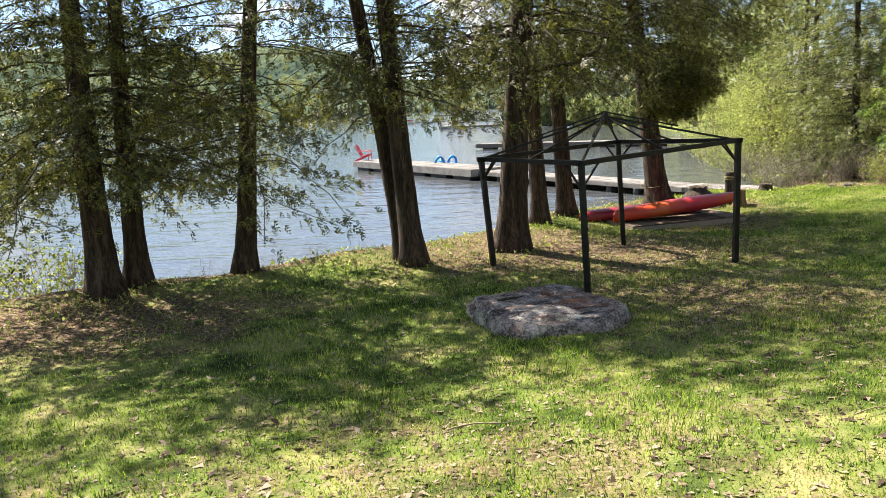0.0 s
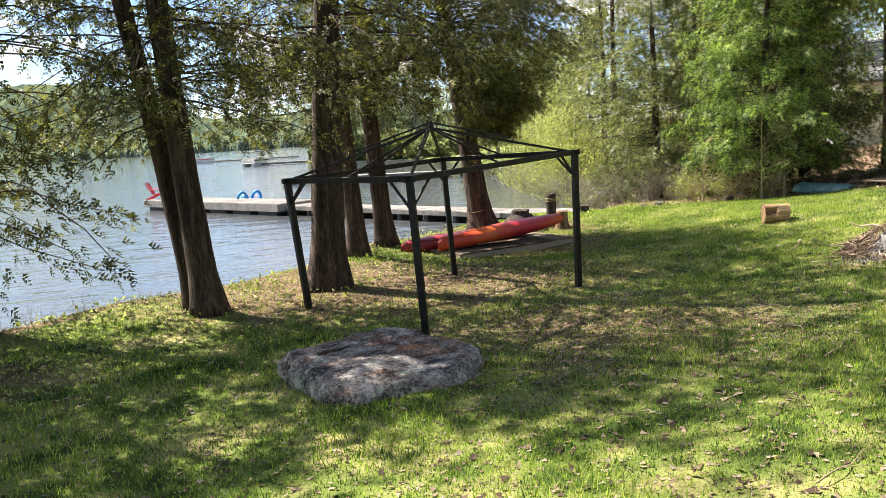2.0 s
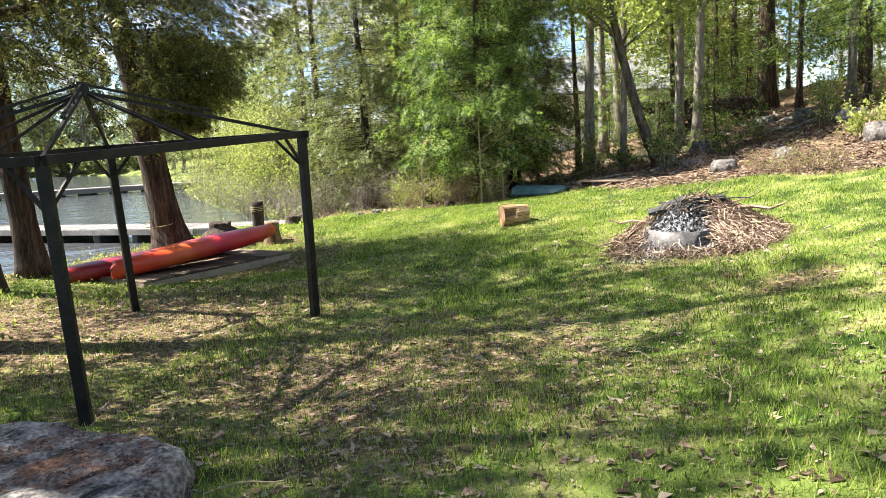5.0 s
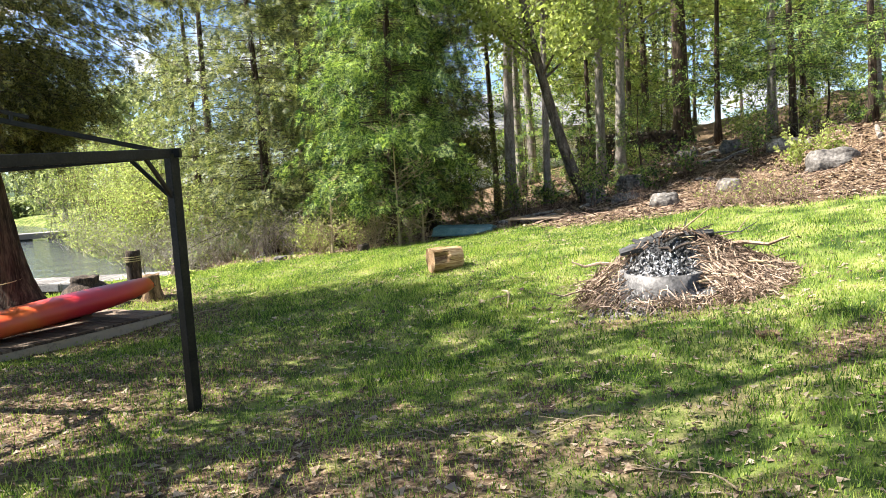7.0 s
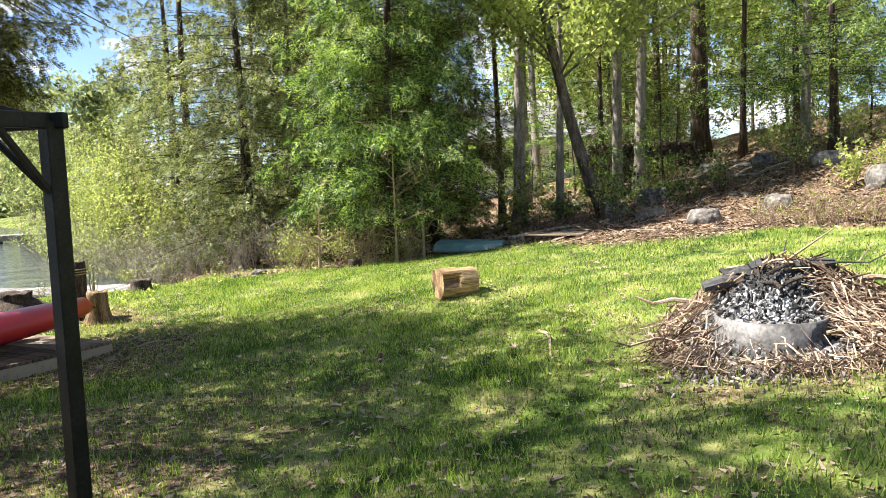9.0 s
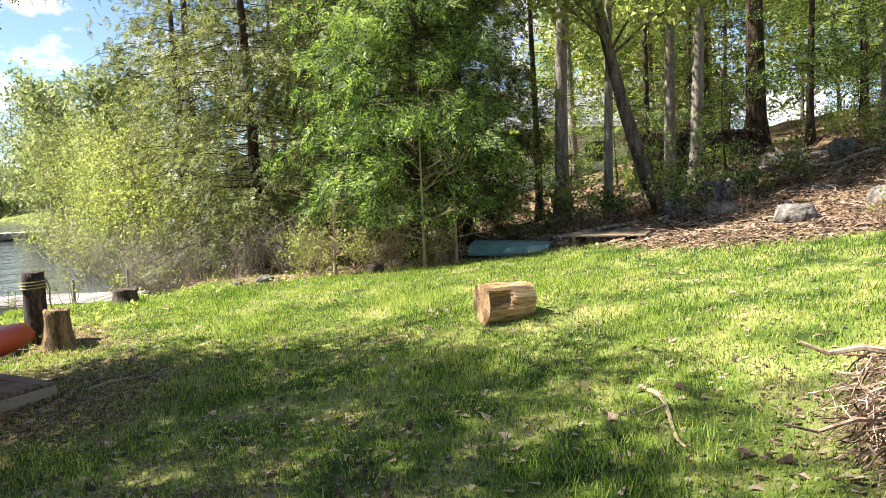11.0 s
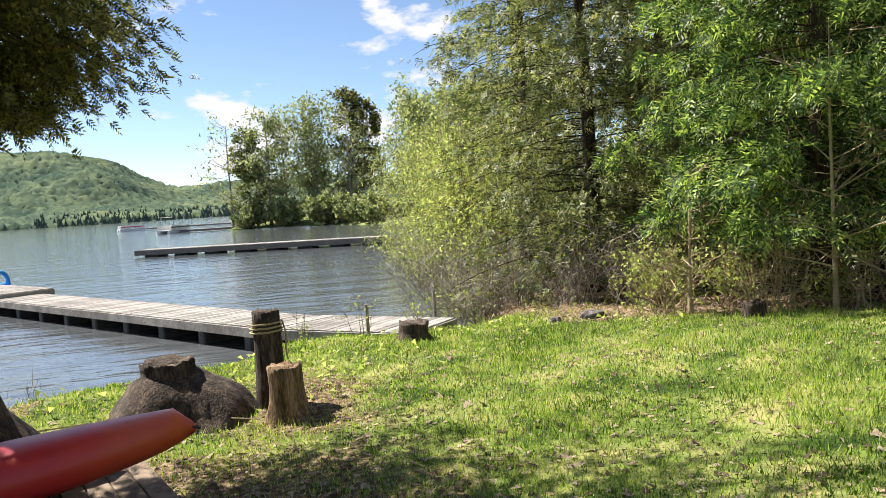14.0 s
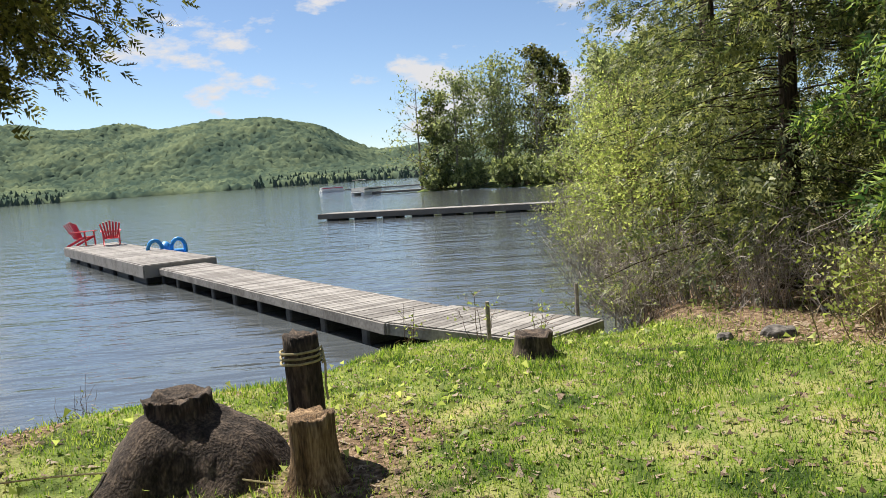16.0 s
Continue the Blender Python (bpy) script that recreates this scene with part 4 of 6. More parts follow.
def burl_stump(x, y, label):
    """An old stump swollen into a wide burl, with a sawn collar standing off its middle."""
    prof = [(0.74, 0.0), (0.67, 0.07), (0.60, 0.16), (0.54, 0.25), (0.45, 0.33), (0.38, 0.39), (0.30, 0.43), (0.255, 0.46), (0.25, 0.51), (0.255, 0.55)]
    rings, sides, v = len(prof), 40, []
    for i, (r, h) in enumerate(prof + [(0.2, 0.55), (0.12, 0.53), (0.03, 0.535)]):
        off = 0.11 * float(smooth((h - 0.25) / 0.2))
        for j in range(sides):
            a = 2 * math.pi * j / sides
            q = Vector((math.cos(a), math.sin(a), h * 2.5))
            k = 1 + 0.17 * noise.noise(q * 1.2 + Vector((4, 1, 2))) + 0.07 * noise.noise(q * 4) + 0.09 * math.sin(a * 5 + 1) * (1 - h / 0.57)
            v.append((r * k * 0.98 * math.cos(a) - off, r * k * 0.8 * math.sin(a), h + (0.05 * noise.noise(q * 2.5) if i >= 6 else 0.0) + (0.03 if i == rings - 1 else 0)))
    n = rings + 3
    idx = np.arange(n * sides).reshape(n, sides)
    f = np.stack([idx[:-1], np.roll(idx[:-1], -1, 1), np.roll(idx[1:], -1, 1), idx[1:]], -1).reshape(-1, 4)
    b = (n - 1) * sides
    s = Soup()
    s.add(v, np.vstack([f, [(b, b + 2 * q + 1, b + 2 * q + 2, b + 2 * q + 3) for q in range(sides // 2 - 1)]]))
    o = part("tree_stump", s, M["stump_wood"], smooth=True)
    o.matrix_world = pose(x, y, ground_z(x, y) - 0.04, 0, 0, 0)
    return tagged(o, label, "stump")


post = stump(8.04, 20.97, 0.125, 0.90, 1, "weathered mooring post of cedar log tied with rope", "mooring_post", 1.15, lean=(0, 1))
stump(8.14, 20.5, 0.15, 0.50, 2, "short brown weathered stump beside the mooring post", flare=1.55, mat="stump_pale")
burl_stump(7.27, 20.95, "old dark burled stump with a sawn collar on top")
stump(10.05, 23.3, 0.19, 0.25, 6, "low mossy rotten stump near the dock", flare=1.5)
stump(13.6, 21.2, 0.14, 0.2, 8, "small sawn stump at the edge of the brush", flare=1.1)


def firewood_chunk(x, y, yaw):
    """A short sawn length of trunk, its top split away and hollowed at one end."""
    root = thing("firewood_log", pose(x, y, ground_z(x, y), 0, 0, yaw), "thick split chunk of pale firewood log on the grass", "log")
    rings, sides, v = 19, 44, []
    for i in range(rings):
        t = i / (rings - 1)
        for j in range(sides):
            a = 2 * math.pi * j / sides
            c, d = math.cos(a), math.sin(a)
            r = 0.235 * (1 + 0.05 * noise.noise(Vector((c * 2, d * 2, t * 0.8))) + 0.05 * noise.noise(Vector((c * 7, d * 7, t * 0.9))))
            px, pz = r * c, r * d
            pz = pz if pz < 0.12 else 0.12 + (pz - 0.12) * 0.35 + 0.03 * noise.noise(Vector((px * 22, t * 1.6, 3.0)))
            pit = math.exp(-((a - 2.9) / 0.32) ** 2) * float(smooth((0.58 - t) / 0.2)) * float(smooth((t - 0.02) / 0.05))
            px, pz = px * (1 - 0.5 * pit), pz * (1 - 0.5 * pit)
            v.append(((t - 0.5) * (0.49 + 0.02 * noise.noise(Vector((c * 3, d * 3, 9.0)))), px, pz + 0.2))
    idx = np.arange(rings * sides).reshape(rings, sides)
    body = Soup()
    body.add(v, np.stack([idx[:-1], np.roll(idx[:-1], -1, 1), np.roll(idx[1:], -1, 1), idx[1:]], -1).reshape(-1, 4))
    part("body", body, M["split_wood"], root)
    for e, row in ((0, v[:sides]), (1, v[-sides:])):
        face = Soup(3)
        mid = np.mean(row, 0)
        face.add(np.vstack([row, [mid]]), [(j, (j + 1) % sides, sides) for j in range(sides)])
        part("sawn_face", face, M["sawn_end"], root, smooth=True)


firewood_chunk(10.97, 15.86, -26)


# ---- fire pit ----
def fire_pit():
    x, y = 9.8, 11.3
    z = ground_z(x, y) - 0.03
    root = thing("fire_pit", pose(x, y, z), "round steel fire ring heaped with pale ash and charred sticks", "fire pit")
    ahead, side = np.array([0.82, 0.57]), np.array([0.57, -0.82])

    slope = np.array([ground_z(x + 0.7, y) - ground_z(x - 0.7, y), ground_z(x, y + 0.7) - ground_z(x, y - 0.7)]) / 1.4

    def rise(u, v):
        return 0.46 * math.exp(-((u - 0.18) / 0.74) ** 2 - ((v - 0.45) / 0.52) ** 2) + 0.05 * math.exp(-(u / 0.9) ** 4 - ((v + 0.05) / 0.75) ** 4)

    def place(u, v, h=0.0):
        c = ahead * v + side * u
        return np.array([c[0], c[1], rise(u, v) + h + 0.03 + c @ slope])

    ring, v, sides = Soup(), [], 36
    for r, h in ((0.42, 0.0), (0.42, 0.27), (0.40, 0.27), (0.40, 0.05)):
        v += [(r * math.cos(2 * math.pi * j / sides), r * math.sin(2 * math.pi * j / sides), h) for j in range(sides)]
    idx = np.arange(4 * sides).reshape(4, sides)
    ring.add(v, np.stack([idx[:-1], np.roll(idx[:-1], -1, 1), np.roll(idx[1:], -1, 1), idx[1:]], -1).reshape(-1, 4))
    part("ring", ring, M["steel_ring"], root, smooth=True)
    n = 40
    uu, vv = np.meshgrid(np.linspace(-1.0, 1.1, n), np.linspace(-0.8, 1.1, n))
    g = np.random.default_rng(8)
    mound = Soup()
    pts = np.array([place(a, b, -0.05) for a, b in zip(uu.ravel(), vv.ravel())])
    inside = np.hypot(pts[:, 0], pts[:, 1])
    pts[:, 2] = np.where(inside < 0.4, np.maximum(pts[:, 2], 0.24), np.where(inside < 0.52, np.minimum(pts[:, 2], 0.1 + 0.5 * (vv.ravel() > 0.1)), pts[:, 2])) + g.uniform(-0.02, 0.03, n * n)
    pts[:, 2] -= 0.5 * smooth((np.hypot((uu.ravel() - 0.1) / 0.95, (vv.ravel() - 0.15) / 0.85) - 0.72) / 0.28)
    idx = np.arange(n * n).reshape(n, n)
    mound.add(pts, np.stack([idx[:-1, :-1], idx[:-1, 1:], idx[1:, 1:], idx[1:, :-1]], -1).reshape(-1, 4))
    part("ash_bed", mound, M["dark_ash"], root)
    cube = np.array([(a, b, c) for a in (-1, 1) for b in (-1, 1) for c in (-1, 1)], float)
    face = np.array([(0, 1, 3, 2), (4, 6, 7, 5), (0, 4, 5, 1), (2, 3, 7, 6), (0, 2, 6, 4), (1, 5, 7, 3)])
    for name, count, cu, cv, ru, rv in (("ash_lump", 420, 0.02, 0.05, 0.36, 0.40), ("ash_spill", 450, -0.25, -0.75, 0.75, 0.36), ("charcoal", 700, 0.1, 0.28, 0.5, 0.42)):
        chips = Soup()
        for i in range(count):
            a, r = random.uniform(0, 6.283), min(1.35, abs(random.gauss(0, 0.55)))
            p = place(cu + ru * r * math.cos(a), cv + rv * r * math.sin(a), random.uniform(-0.01, 0.03))
            if math.hypot(p[0], p[1]) < 0.4:
                p[2] = max(p[2], 0.25 + random.uniform(0, 0.04))
            rot = np.array(Euler((random.uniform(0, 3), random.uniform(0, 3), random.uniform(0, 3))).to_matrix())
            half = np.array([random.uniform(0.008, 0.034), random.uniform(0.005, 0.014), random.uniform(0.004, 0.012)])
            chips.add(p + (cube * half * np.random.uniform(0.6, 1.2, (8, 3))) @ rot.T, face)
        part(name, chips, M["ash" if name == "ash_lump" else ("pile" if name == "charcoal" else "spill_ash")], root)["kind"] = "stuff"
    sticks = Soup()
    for i in range(5200):
        a, r = random.uniform(0, 6.283), random.random() ** 0.55
        u, w = 0.18 + 1.15 * r * math.cos(a), -0.02 + 0.98 * r * math.sin(a)
        p = place(u, w)
        near = math.hypot(p[0], p[1])
        if near < 0.5 or (abs(u) < 0.5 and w < 0.5 and random.random() < (0.97 if w > -0.65 else 0.72)) or (u < -0.35 and random.random() < 0.6):
            continue
        b = random.uniform(0, 6.283) if random.random() < 0.6 else a + random.uniform(-0.6, 0.6)
        half = random.uniform(0.07, 0.3) * (1.2 - 0.5 * r)
        t = np.linspace(-1, 1, 4)
        line = np.array([place(u + half * k * math.cos(b), w + half * k * math.sin(b), random.uniform(0.0, 0.09)) for k in t])
        line[:, 2] += random.uniform(-0.01, 0.04) - 0.04 * t
        line += np.random.normal(0, 0.012, (4, 3))
        tube(line, np.array([1, 0.9, 0.75, 0.4]) * random.uniform(0.002, 0.009), 3, sticks, cap=False)
    for u, w, yaw, L, up in ((-0.22, 0.46, -50, 0.22, 0.05), (0.1, 0.52, -40, 0.2, 0.06), (0.36, 0.42, -70, 0.24, 0.04), (0.0, 0.66, 120, 0.22, 0.05), (0.45, 0.6, 70, 0.25, 0.04)):
        p, a = Vector(place(u, w, up)), radians(yaw)
        d = Vector((math.cos(a), math.sin(a), 0.15)) * L
        part("charred_log", tube([p - d, p - d * 0.3 + Vector((0, 0, 0.02)), p + d * 0.4, p + d], [0.04, 0.055, 0.05, 0.03], 8, ripple=0.3), M["pile"], root)
    for i in range(18):
        u, w = random.uniform(-0.1, 1.0), random.uniform(0.1, 0.8)
        p = Vector(place(u, w, 0.05))
        d = Vector((random.uniform(-1, 1), random.uniform(-1, 1), random.uniform(0.0, 0.35))).normalized() * random.uniform(0.2, 0.5)
        part("branch", tube([p - d * 0.6, p - d * 0.2 + Vector((0.02, 0, 0.03)), p + d * 0.4 + Vector((0, 0.04, 0)), p + d + Vector((0, 0, 0.03))], [0.016, 0.014, 0.011, 0.005], 6, ripple=0.2), M["stump_wood" if i % 3 else "straw"], root)
    for u, w, L, yaw in ((1.1, -0.1, 1.0, -38), (0.9, 0.1, 0.8, -120), (0.6, -0.35, 0.7, -60)):
        p, a = Vector(place(u, w, 0.05)), radians(yaw)
        d = Vector((math.cos(a), math.sin(a), 0)) * L
        part("branch", tube([p - d * 0.4, p + Vector((0.03, 0, 0.06)), p + d * 0.35 + Vector((0, 0.05, 0.04)), p + d * 0.6], [0.016, 0.015, 0.012, 0.006], 6, ripple=0.2), M["straw"], root)
    for u, w, up, yaw, L, lift, r in ((-0.05, 0.45, 0.05, 158, 0.25, 0.0, 0.045), (0.5, 0.62, 0.10, -14, 0.6, 0.2, 0.012), (0.72, 0.5, 0.06, -30, 0.7, 0.1, 0.026), (-0.5, 0.55, 0.06, 172, 0.5, 0.05, 0.024), (0.2, 0.75, 0.1, 60, 0.4, 0.5, 0.012), (0.6, 0.7, 0.1, 20, 0.5, 0.45, 0.01), (-0.7, 0.0, 0.03, -160, 0.6, 0.02, 0.014)):
        a = radians(yaw)
        ends = [np.array(place(u, w, up)) + np.append((side * math.cos(a) + ahead * math.sin(a)) * L * k, lift * L * k * k) + np.array([0, 0, 0.03 * math.sin(k * 7)]) for k in (-0.3, 0.0, 0.35, 0.7, 1.0)]
        part("branch", tube(ends, r * np.array([1, 1, 0.85, 0.7, 0.4]), 7, ripple=0.2), M["pile" if r in (0.045, 0.012) else "dry_stick"], root)
    heap = part("stick_heap", sticks, M["dry_stick"])
    heap.matrix_world = pose(x, y, z)
    tagged(heap, "heap of dry brown brushwood around the fire ring", "brushwood", kind="stuff")


fire_pit()


# ---- leafy trees, shrubs and brush ----
def hardwood(base, height, radius, lean, label, leaf="lime", count=5000, size=0.07, low=0.35, group="trees on the bank", bark="bark_grey", spread_r=0.3, name="hardwood_tree", limbs=18, curve=0.15, bow=1.25):
    """A hardwood in early leaf: trunk, forked limbs and many small leaves in loose clumps."""
    root = thing(name, pose(*base), label, "tree", group)
    p = trunk_path((0, 0, -0.1), (0, 0), height, curve * height * 0.05)
    s = np.linspace(0, 1, len(p))
    p[:, 0] += lean[0] * height * s ** bow
    p[:, 1] += lean[1] * height * s ** bow
    part("trunk", tube(p, radius * (1 - 0.8 * s) * (1 + 0.5 * np.exp(-s * height / 0.3)), 10, ripple=0.07), M[bark], root, smooth=True)
    wood, ends = Soup(), []
    for _ in range(limbs):
        k = random.uniform(low, 0.98)
        at = np.array([np.interp(k, s, p[:, i]) for i in range(3)])
        az, L = random.uniform(0, 6.283), height * spread_r * (1.15 - 0.7 * k) * random.uniform(0.6, 1.2)
        out = np.array([math.cos(az), math.sin(az), random.uniform(0.2, 0.9)])
        t = np.linspace(0, 1, 5)[:, None]
        c = at + t * out * L + np.random.normal(0, 0.05, (5, 3)) * L * t
        tube(c, radius * 0.3 * (1 - k * 0.6) * (1 - 0.85 * t[:, 0]) + 0.004, 3, wood, cap=False)
        for _ in range(5):
            u = random.uniform(0.35, 1)
            b = np.array([np.interp(u, t[:, 0], c[:, i]) for i in range(3)])
            d = (out + np.random.normal(0, 0.7, 3)) * L * 0.3
            tw = b + np.linspace(0, 1, 4)[:, None] * d + np.random.normal(0, 0.02, (4, 3)) * L
            tube(tw[::3], [0.008, 0.003], 3, wood, cap=False)
            ends.append(tw)
    part("branchwork", wood, M[bark], root)
    if count:
        e = np.concatenate(ends)
        q = e[np.random.randint(0, len(e), count)] + np.random.normal(0, 0.035 * height * spread_r / 0.3, (count, 3))
        part("crown", leaves(q, size), M[leaf], root)
    return root


def shrub(x, y, h, r, label, stems=30, leaf=None, count=0, size=0.05, mat="twig", name="shrub", group="shore brush", thick=0.009):
    """Many thin forked stems fanning from the ground, with or without leaves."""
    root = thing(name, pose(x, y, ground_z(x, y) - 0.03), label, "shrub", group)
    wood, ends = Soup(), []
    for _ in range(stems):
        az, tilt = random.uniform(0, 6.283), random.uniform(0.05, 1.0)
        b = np.array([random.gauss(0, r * 0.22), random.gauss(0, r * 0.22), 0])
        tip = b + np.array([math.cos(az) * r * tilt, math.sin(az) * r * tilt, h * (1.1 - 0.5 * tilt) * random.uniform(0.6, 1.1)])
        t = np.linspace(0, 1, 6)[:, None]
        c = b + (tip - b) * t + np.random.normal(0, 0.045, (6, 3)) * h * t * (1.3 - t)
        tube(c, thick * (1 - 0.75 * t[:, 0]), 3, wood, cap=False)
        for _ in range(5):
            u = random.uniform(0.25, 0.95)
            bb = np.array([np.interp(u, t[:, 0], c[:, i]) for i in range(3)])
            d = np.array([random.gauss(0, 0.5), random.gauss(0, 0.5), random.uniform(-0.1, 0.8)]) * h * 0.28
            tw = bb + np.linspace(0, 1, 4)[:, None] * d + np.random.normal(0, 0.015, (4, 3)) * h
            tube(tw[[0, 2, 3]], [thick * 0.5, thick * 0.35, thick * 0.2], 3, wood, cap=False)
            ends.append(tw)
    part("stem_mass", wood, M[mat], root)
    if leaf:
        e = np.concatenate(ends)
        q = e[np.random.randint(0, len(e), count)] + np.random.normal(0, 0.05 * h, (count, 3))
        part("foliage", leaves(q, size), M[leaf], root)
    return root


# lime-green alders and grey brush where the cedars meet the water
for x, y, h, r, n in ((14.0, 33.0, 4.2, 0.95, 6500), (13.7, 31.2, 3.6, 0.9, 5000), (13.2, 28.6, 2.4, 0.8, 2600), (15.2, 36.5, 4.8, 1.2, 8000), (17.0, 42, 5.0, 1.9, 8000), (18, 50, 7, 3, 8000)):
    shrub(x, y, h, r, "tall alder shrub in bright lime-green spring leaf", 40, "lime", n, 0.048, thick=0.014, name="alder_shrub", group="alders on the shore")
for x, y, h, r in ((12.1, 26.5, 1.3, 0.9), (12.3, 28.4, 1.5, 1.1), (12.6, 27.6, 1.7, 1.3), (12.9, 26.2, 1.5, 1.1), (13.2, 24.9, 1.6, 1.1), (13.7, 23.9, 1.3, 0.9), (12.9, 29.4, 1.8, 1.3), (12.8, 31.5, 1.7, 1.4)):
    shrub(x, y, h, r, "leafless grey-brown brush leaning over the bank", 75, "lime", 260, 0.03, mat="grey_twig", thick=0.007)
for x, y, h, r in ((13.3, 33.6, 1.5, 1.2), (13.7, 35.6, 1.6, 1.3), (14.0, 37.8, 1.7, 1.4), (14.5, 40.5, 1.8, 1.6), (15.2, 43.5, 2.0, 1.8)):
    shrub(x, y, h, r, "tangled shore brush in thin new leaf at the water", 60, "lime", 1100, 0.045, mat="grey_twig", thick=0.01)
for x, y, h, r, n in ((12.2, 27.8, 1.0, 0.8, 800), (13.6, 23.0, 1.05, 0.7, 1500), (14.1, 22.1, 0.9, 0.5, 700), (14.6, 21.0, 0.6, 0.4, 500)):
    shrub(x, y, h, r, "low bush with yellow-green new leaves", 40, "lime", n, 0.035, thick=0.006)
for x, y, h, r in ((13.1, 22.3, 0.9, 0.7), (13.9, 21.3, 1.1, 0.7), (14.7, 20.6, 1.2, 0.6), (14.3, 21.7, 1.6, 0.5)):
    shrub(x, y, h, r, "bare pale saplings and dead twigs at the lawn's edge", 22, mat="straw", thick=0.008)
for x, y, h in ((14.35, 20.75, 3.4), (14.9, 20.5, 2.2), (13.3, 22.0, 1.9)):
    hardwood((x, y, ground_z(x, y)), h, 0.03, (0.02, 0.0), "thin bare pale sapling at the lawn's edge", count=0, low=0.1, group="bare saplings", name="sapling", bark="straw", spread_r=0.3, limbs=22)
# brush on the near lake bank
for x, y, h, r, n in ((-6.6, 12.9, 1.7, 1.5, 900), (-7.6, 12.6, 2.0, 1.4, 900), (-5.9, 13.4, 1.4, 1.0, 350)):
    shrub(x, y, h, r, "thin bare shrub with a few new leaves on the lake bank", 34, "lime", n, 0.05, thick=0.008, group="bank brush")
for x, y in ((-4.4, 14.1), (-3.7, 14.6), (-3.1, 14.9), (-2.5, 15.3), (-1.7, 15.8)):
    shrub(x, y, 0.85, 0.55, "dry straw-coloured reeds at the water's edge", 36, mat="straw", thick=0.004, name="reed_clump", group="bank reeds")
for x, y in ((4.5, 22.2), (5.0, 22.45), (5.6, 22.9), (3.9, 21.8)):
    shrub(x, y, 0.75, 0.35, "sparse dry stalks by the water", 8, "lime", 30, 0.03, thick=0.005, name="reed_clump", group="bank reeds")
for x, y in ((8.8, 24.9), (10.3, 24.3), (9.6, 24.6)):
    shrub(x, y, 0.8, 0.18, "thin sapling with tiny leaves beside the dock", 4, "lime", 40, 0.03, thick=0.006, name="sapling", group="dock saplings")

# ---- the wooded bank ----
# young growth on the littered bank
young = random.Random(14)
for _ in range(22):
    x, y = young.uniform(18.2, 27), young.uniform(12.5, 24.5)
    shrub(x, y, young.uniform(0.7, 1.9), young.uniform(0.35, 0.8), "thin sapling in fresh green leaf on the bank", 9, "hemlock" if young.random() < 0.5 else "lime", young.randint(250, 600), 0.05, name="sapling", group="saplings on the bank", thick=0.01)
BANK_TREES = [  # x, y, height, radius, lean x, lean y, leaves, bark
    (20.5, 22.4, 13, 0.19, 0.03, -0.02, 2500, "bark_grey"), (20.9, 21.3, 12, 0.12, 0.01, -0.01, 1500, "bark_grey"), (20.6, 19.6, 10, 0.17, -0.18, 0.17, 6500, "bark_brown"),
    (24.3, 21.6, 13, 0.17, 0.01, 0.0, 2500, "bark_grey"), (24.0, 20.7, 13, 0.18, 0.05, -0.03, 2500, "bark_grey"), (31.5, 22.4, 16, 0.36, 0, 0, 3000, "bark"),
    (27.5, 17.2, 12, 0.15, 0.0, 0.0, 2500, "bark_grey"), (29.0, 14.6, 13, 0.17, 0.02, 0.0, 2500, "bark_grey"), (26.0, 26.5, 13, 0.2, -0.02, 0.0, 3500, "bark_grey"), (30, 29, 14, 0.2, 0, 0.02, 3500, "bark_grey")]
for x, y, h, r, lx, ly, n, bark in BANK_TREES:
    hardwood((x, y, ground_z(x, y)), h, r, (lx, ly), "slender hardwood in early leaf on the littered bank", count=int(n * 2.6), size=0.085, bark=bark, bow=0.72 if lx < -0.1 else 1.25)
for x, y, h in ((25.5, 15.8, 10), (23.8, 13.2, 9), (28.5, 19.5, 11), (22.6, 24.8, 11), (31, 17.5, 12), (28, 24.5, 12), (27.5, 11.0, 11)):
    cedar((x, y, ground_z(x, y)), (0, 0), h, 0.12, "slim open fir with drooping sprays on the bank", low=1.9, reach=2.4, limbs=90, per=26, leaf="hemlock", size=0.27, group="firs on the bank", name="fir_tree", k=6, hang=0.2)
for i in range(28):
    a, d = radians(random.uniform(27, 88)), random.uniform(34, 60)
    if 46 < math.degrees(a) < 53:
        continue
    x, y = 5 + d * math.sin(a), 10 + d * math.cos(a)
    if i % 4:
        hardwood((x, y, ground_z(x, y)), random.uniform(13, 18), 0.1, (random.uniform(-0.05, 0.05), random.uniform(-0.05, 0.05)), "tall hardwood in pale new leaf deep in the woods", count=7000, size=0.17, low=0.06, bark="bark_brown", group="far woods", limbs=22, spread_r=0.28)
    else:
        cedar((x, y, ground_z(x, y)), (0, 0), random.uniform(11, 16), 0.2, "tall dark conifer deep in the woods", low=0.8, reach=3.2, limbs=80, per=16, leaf="cedar_light", size=0.5, group="far conifers", name="fir_tree", k=5, hang=0.1)
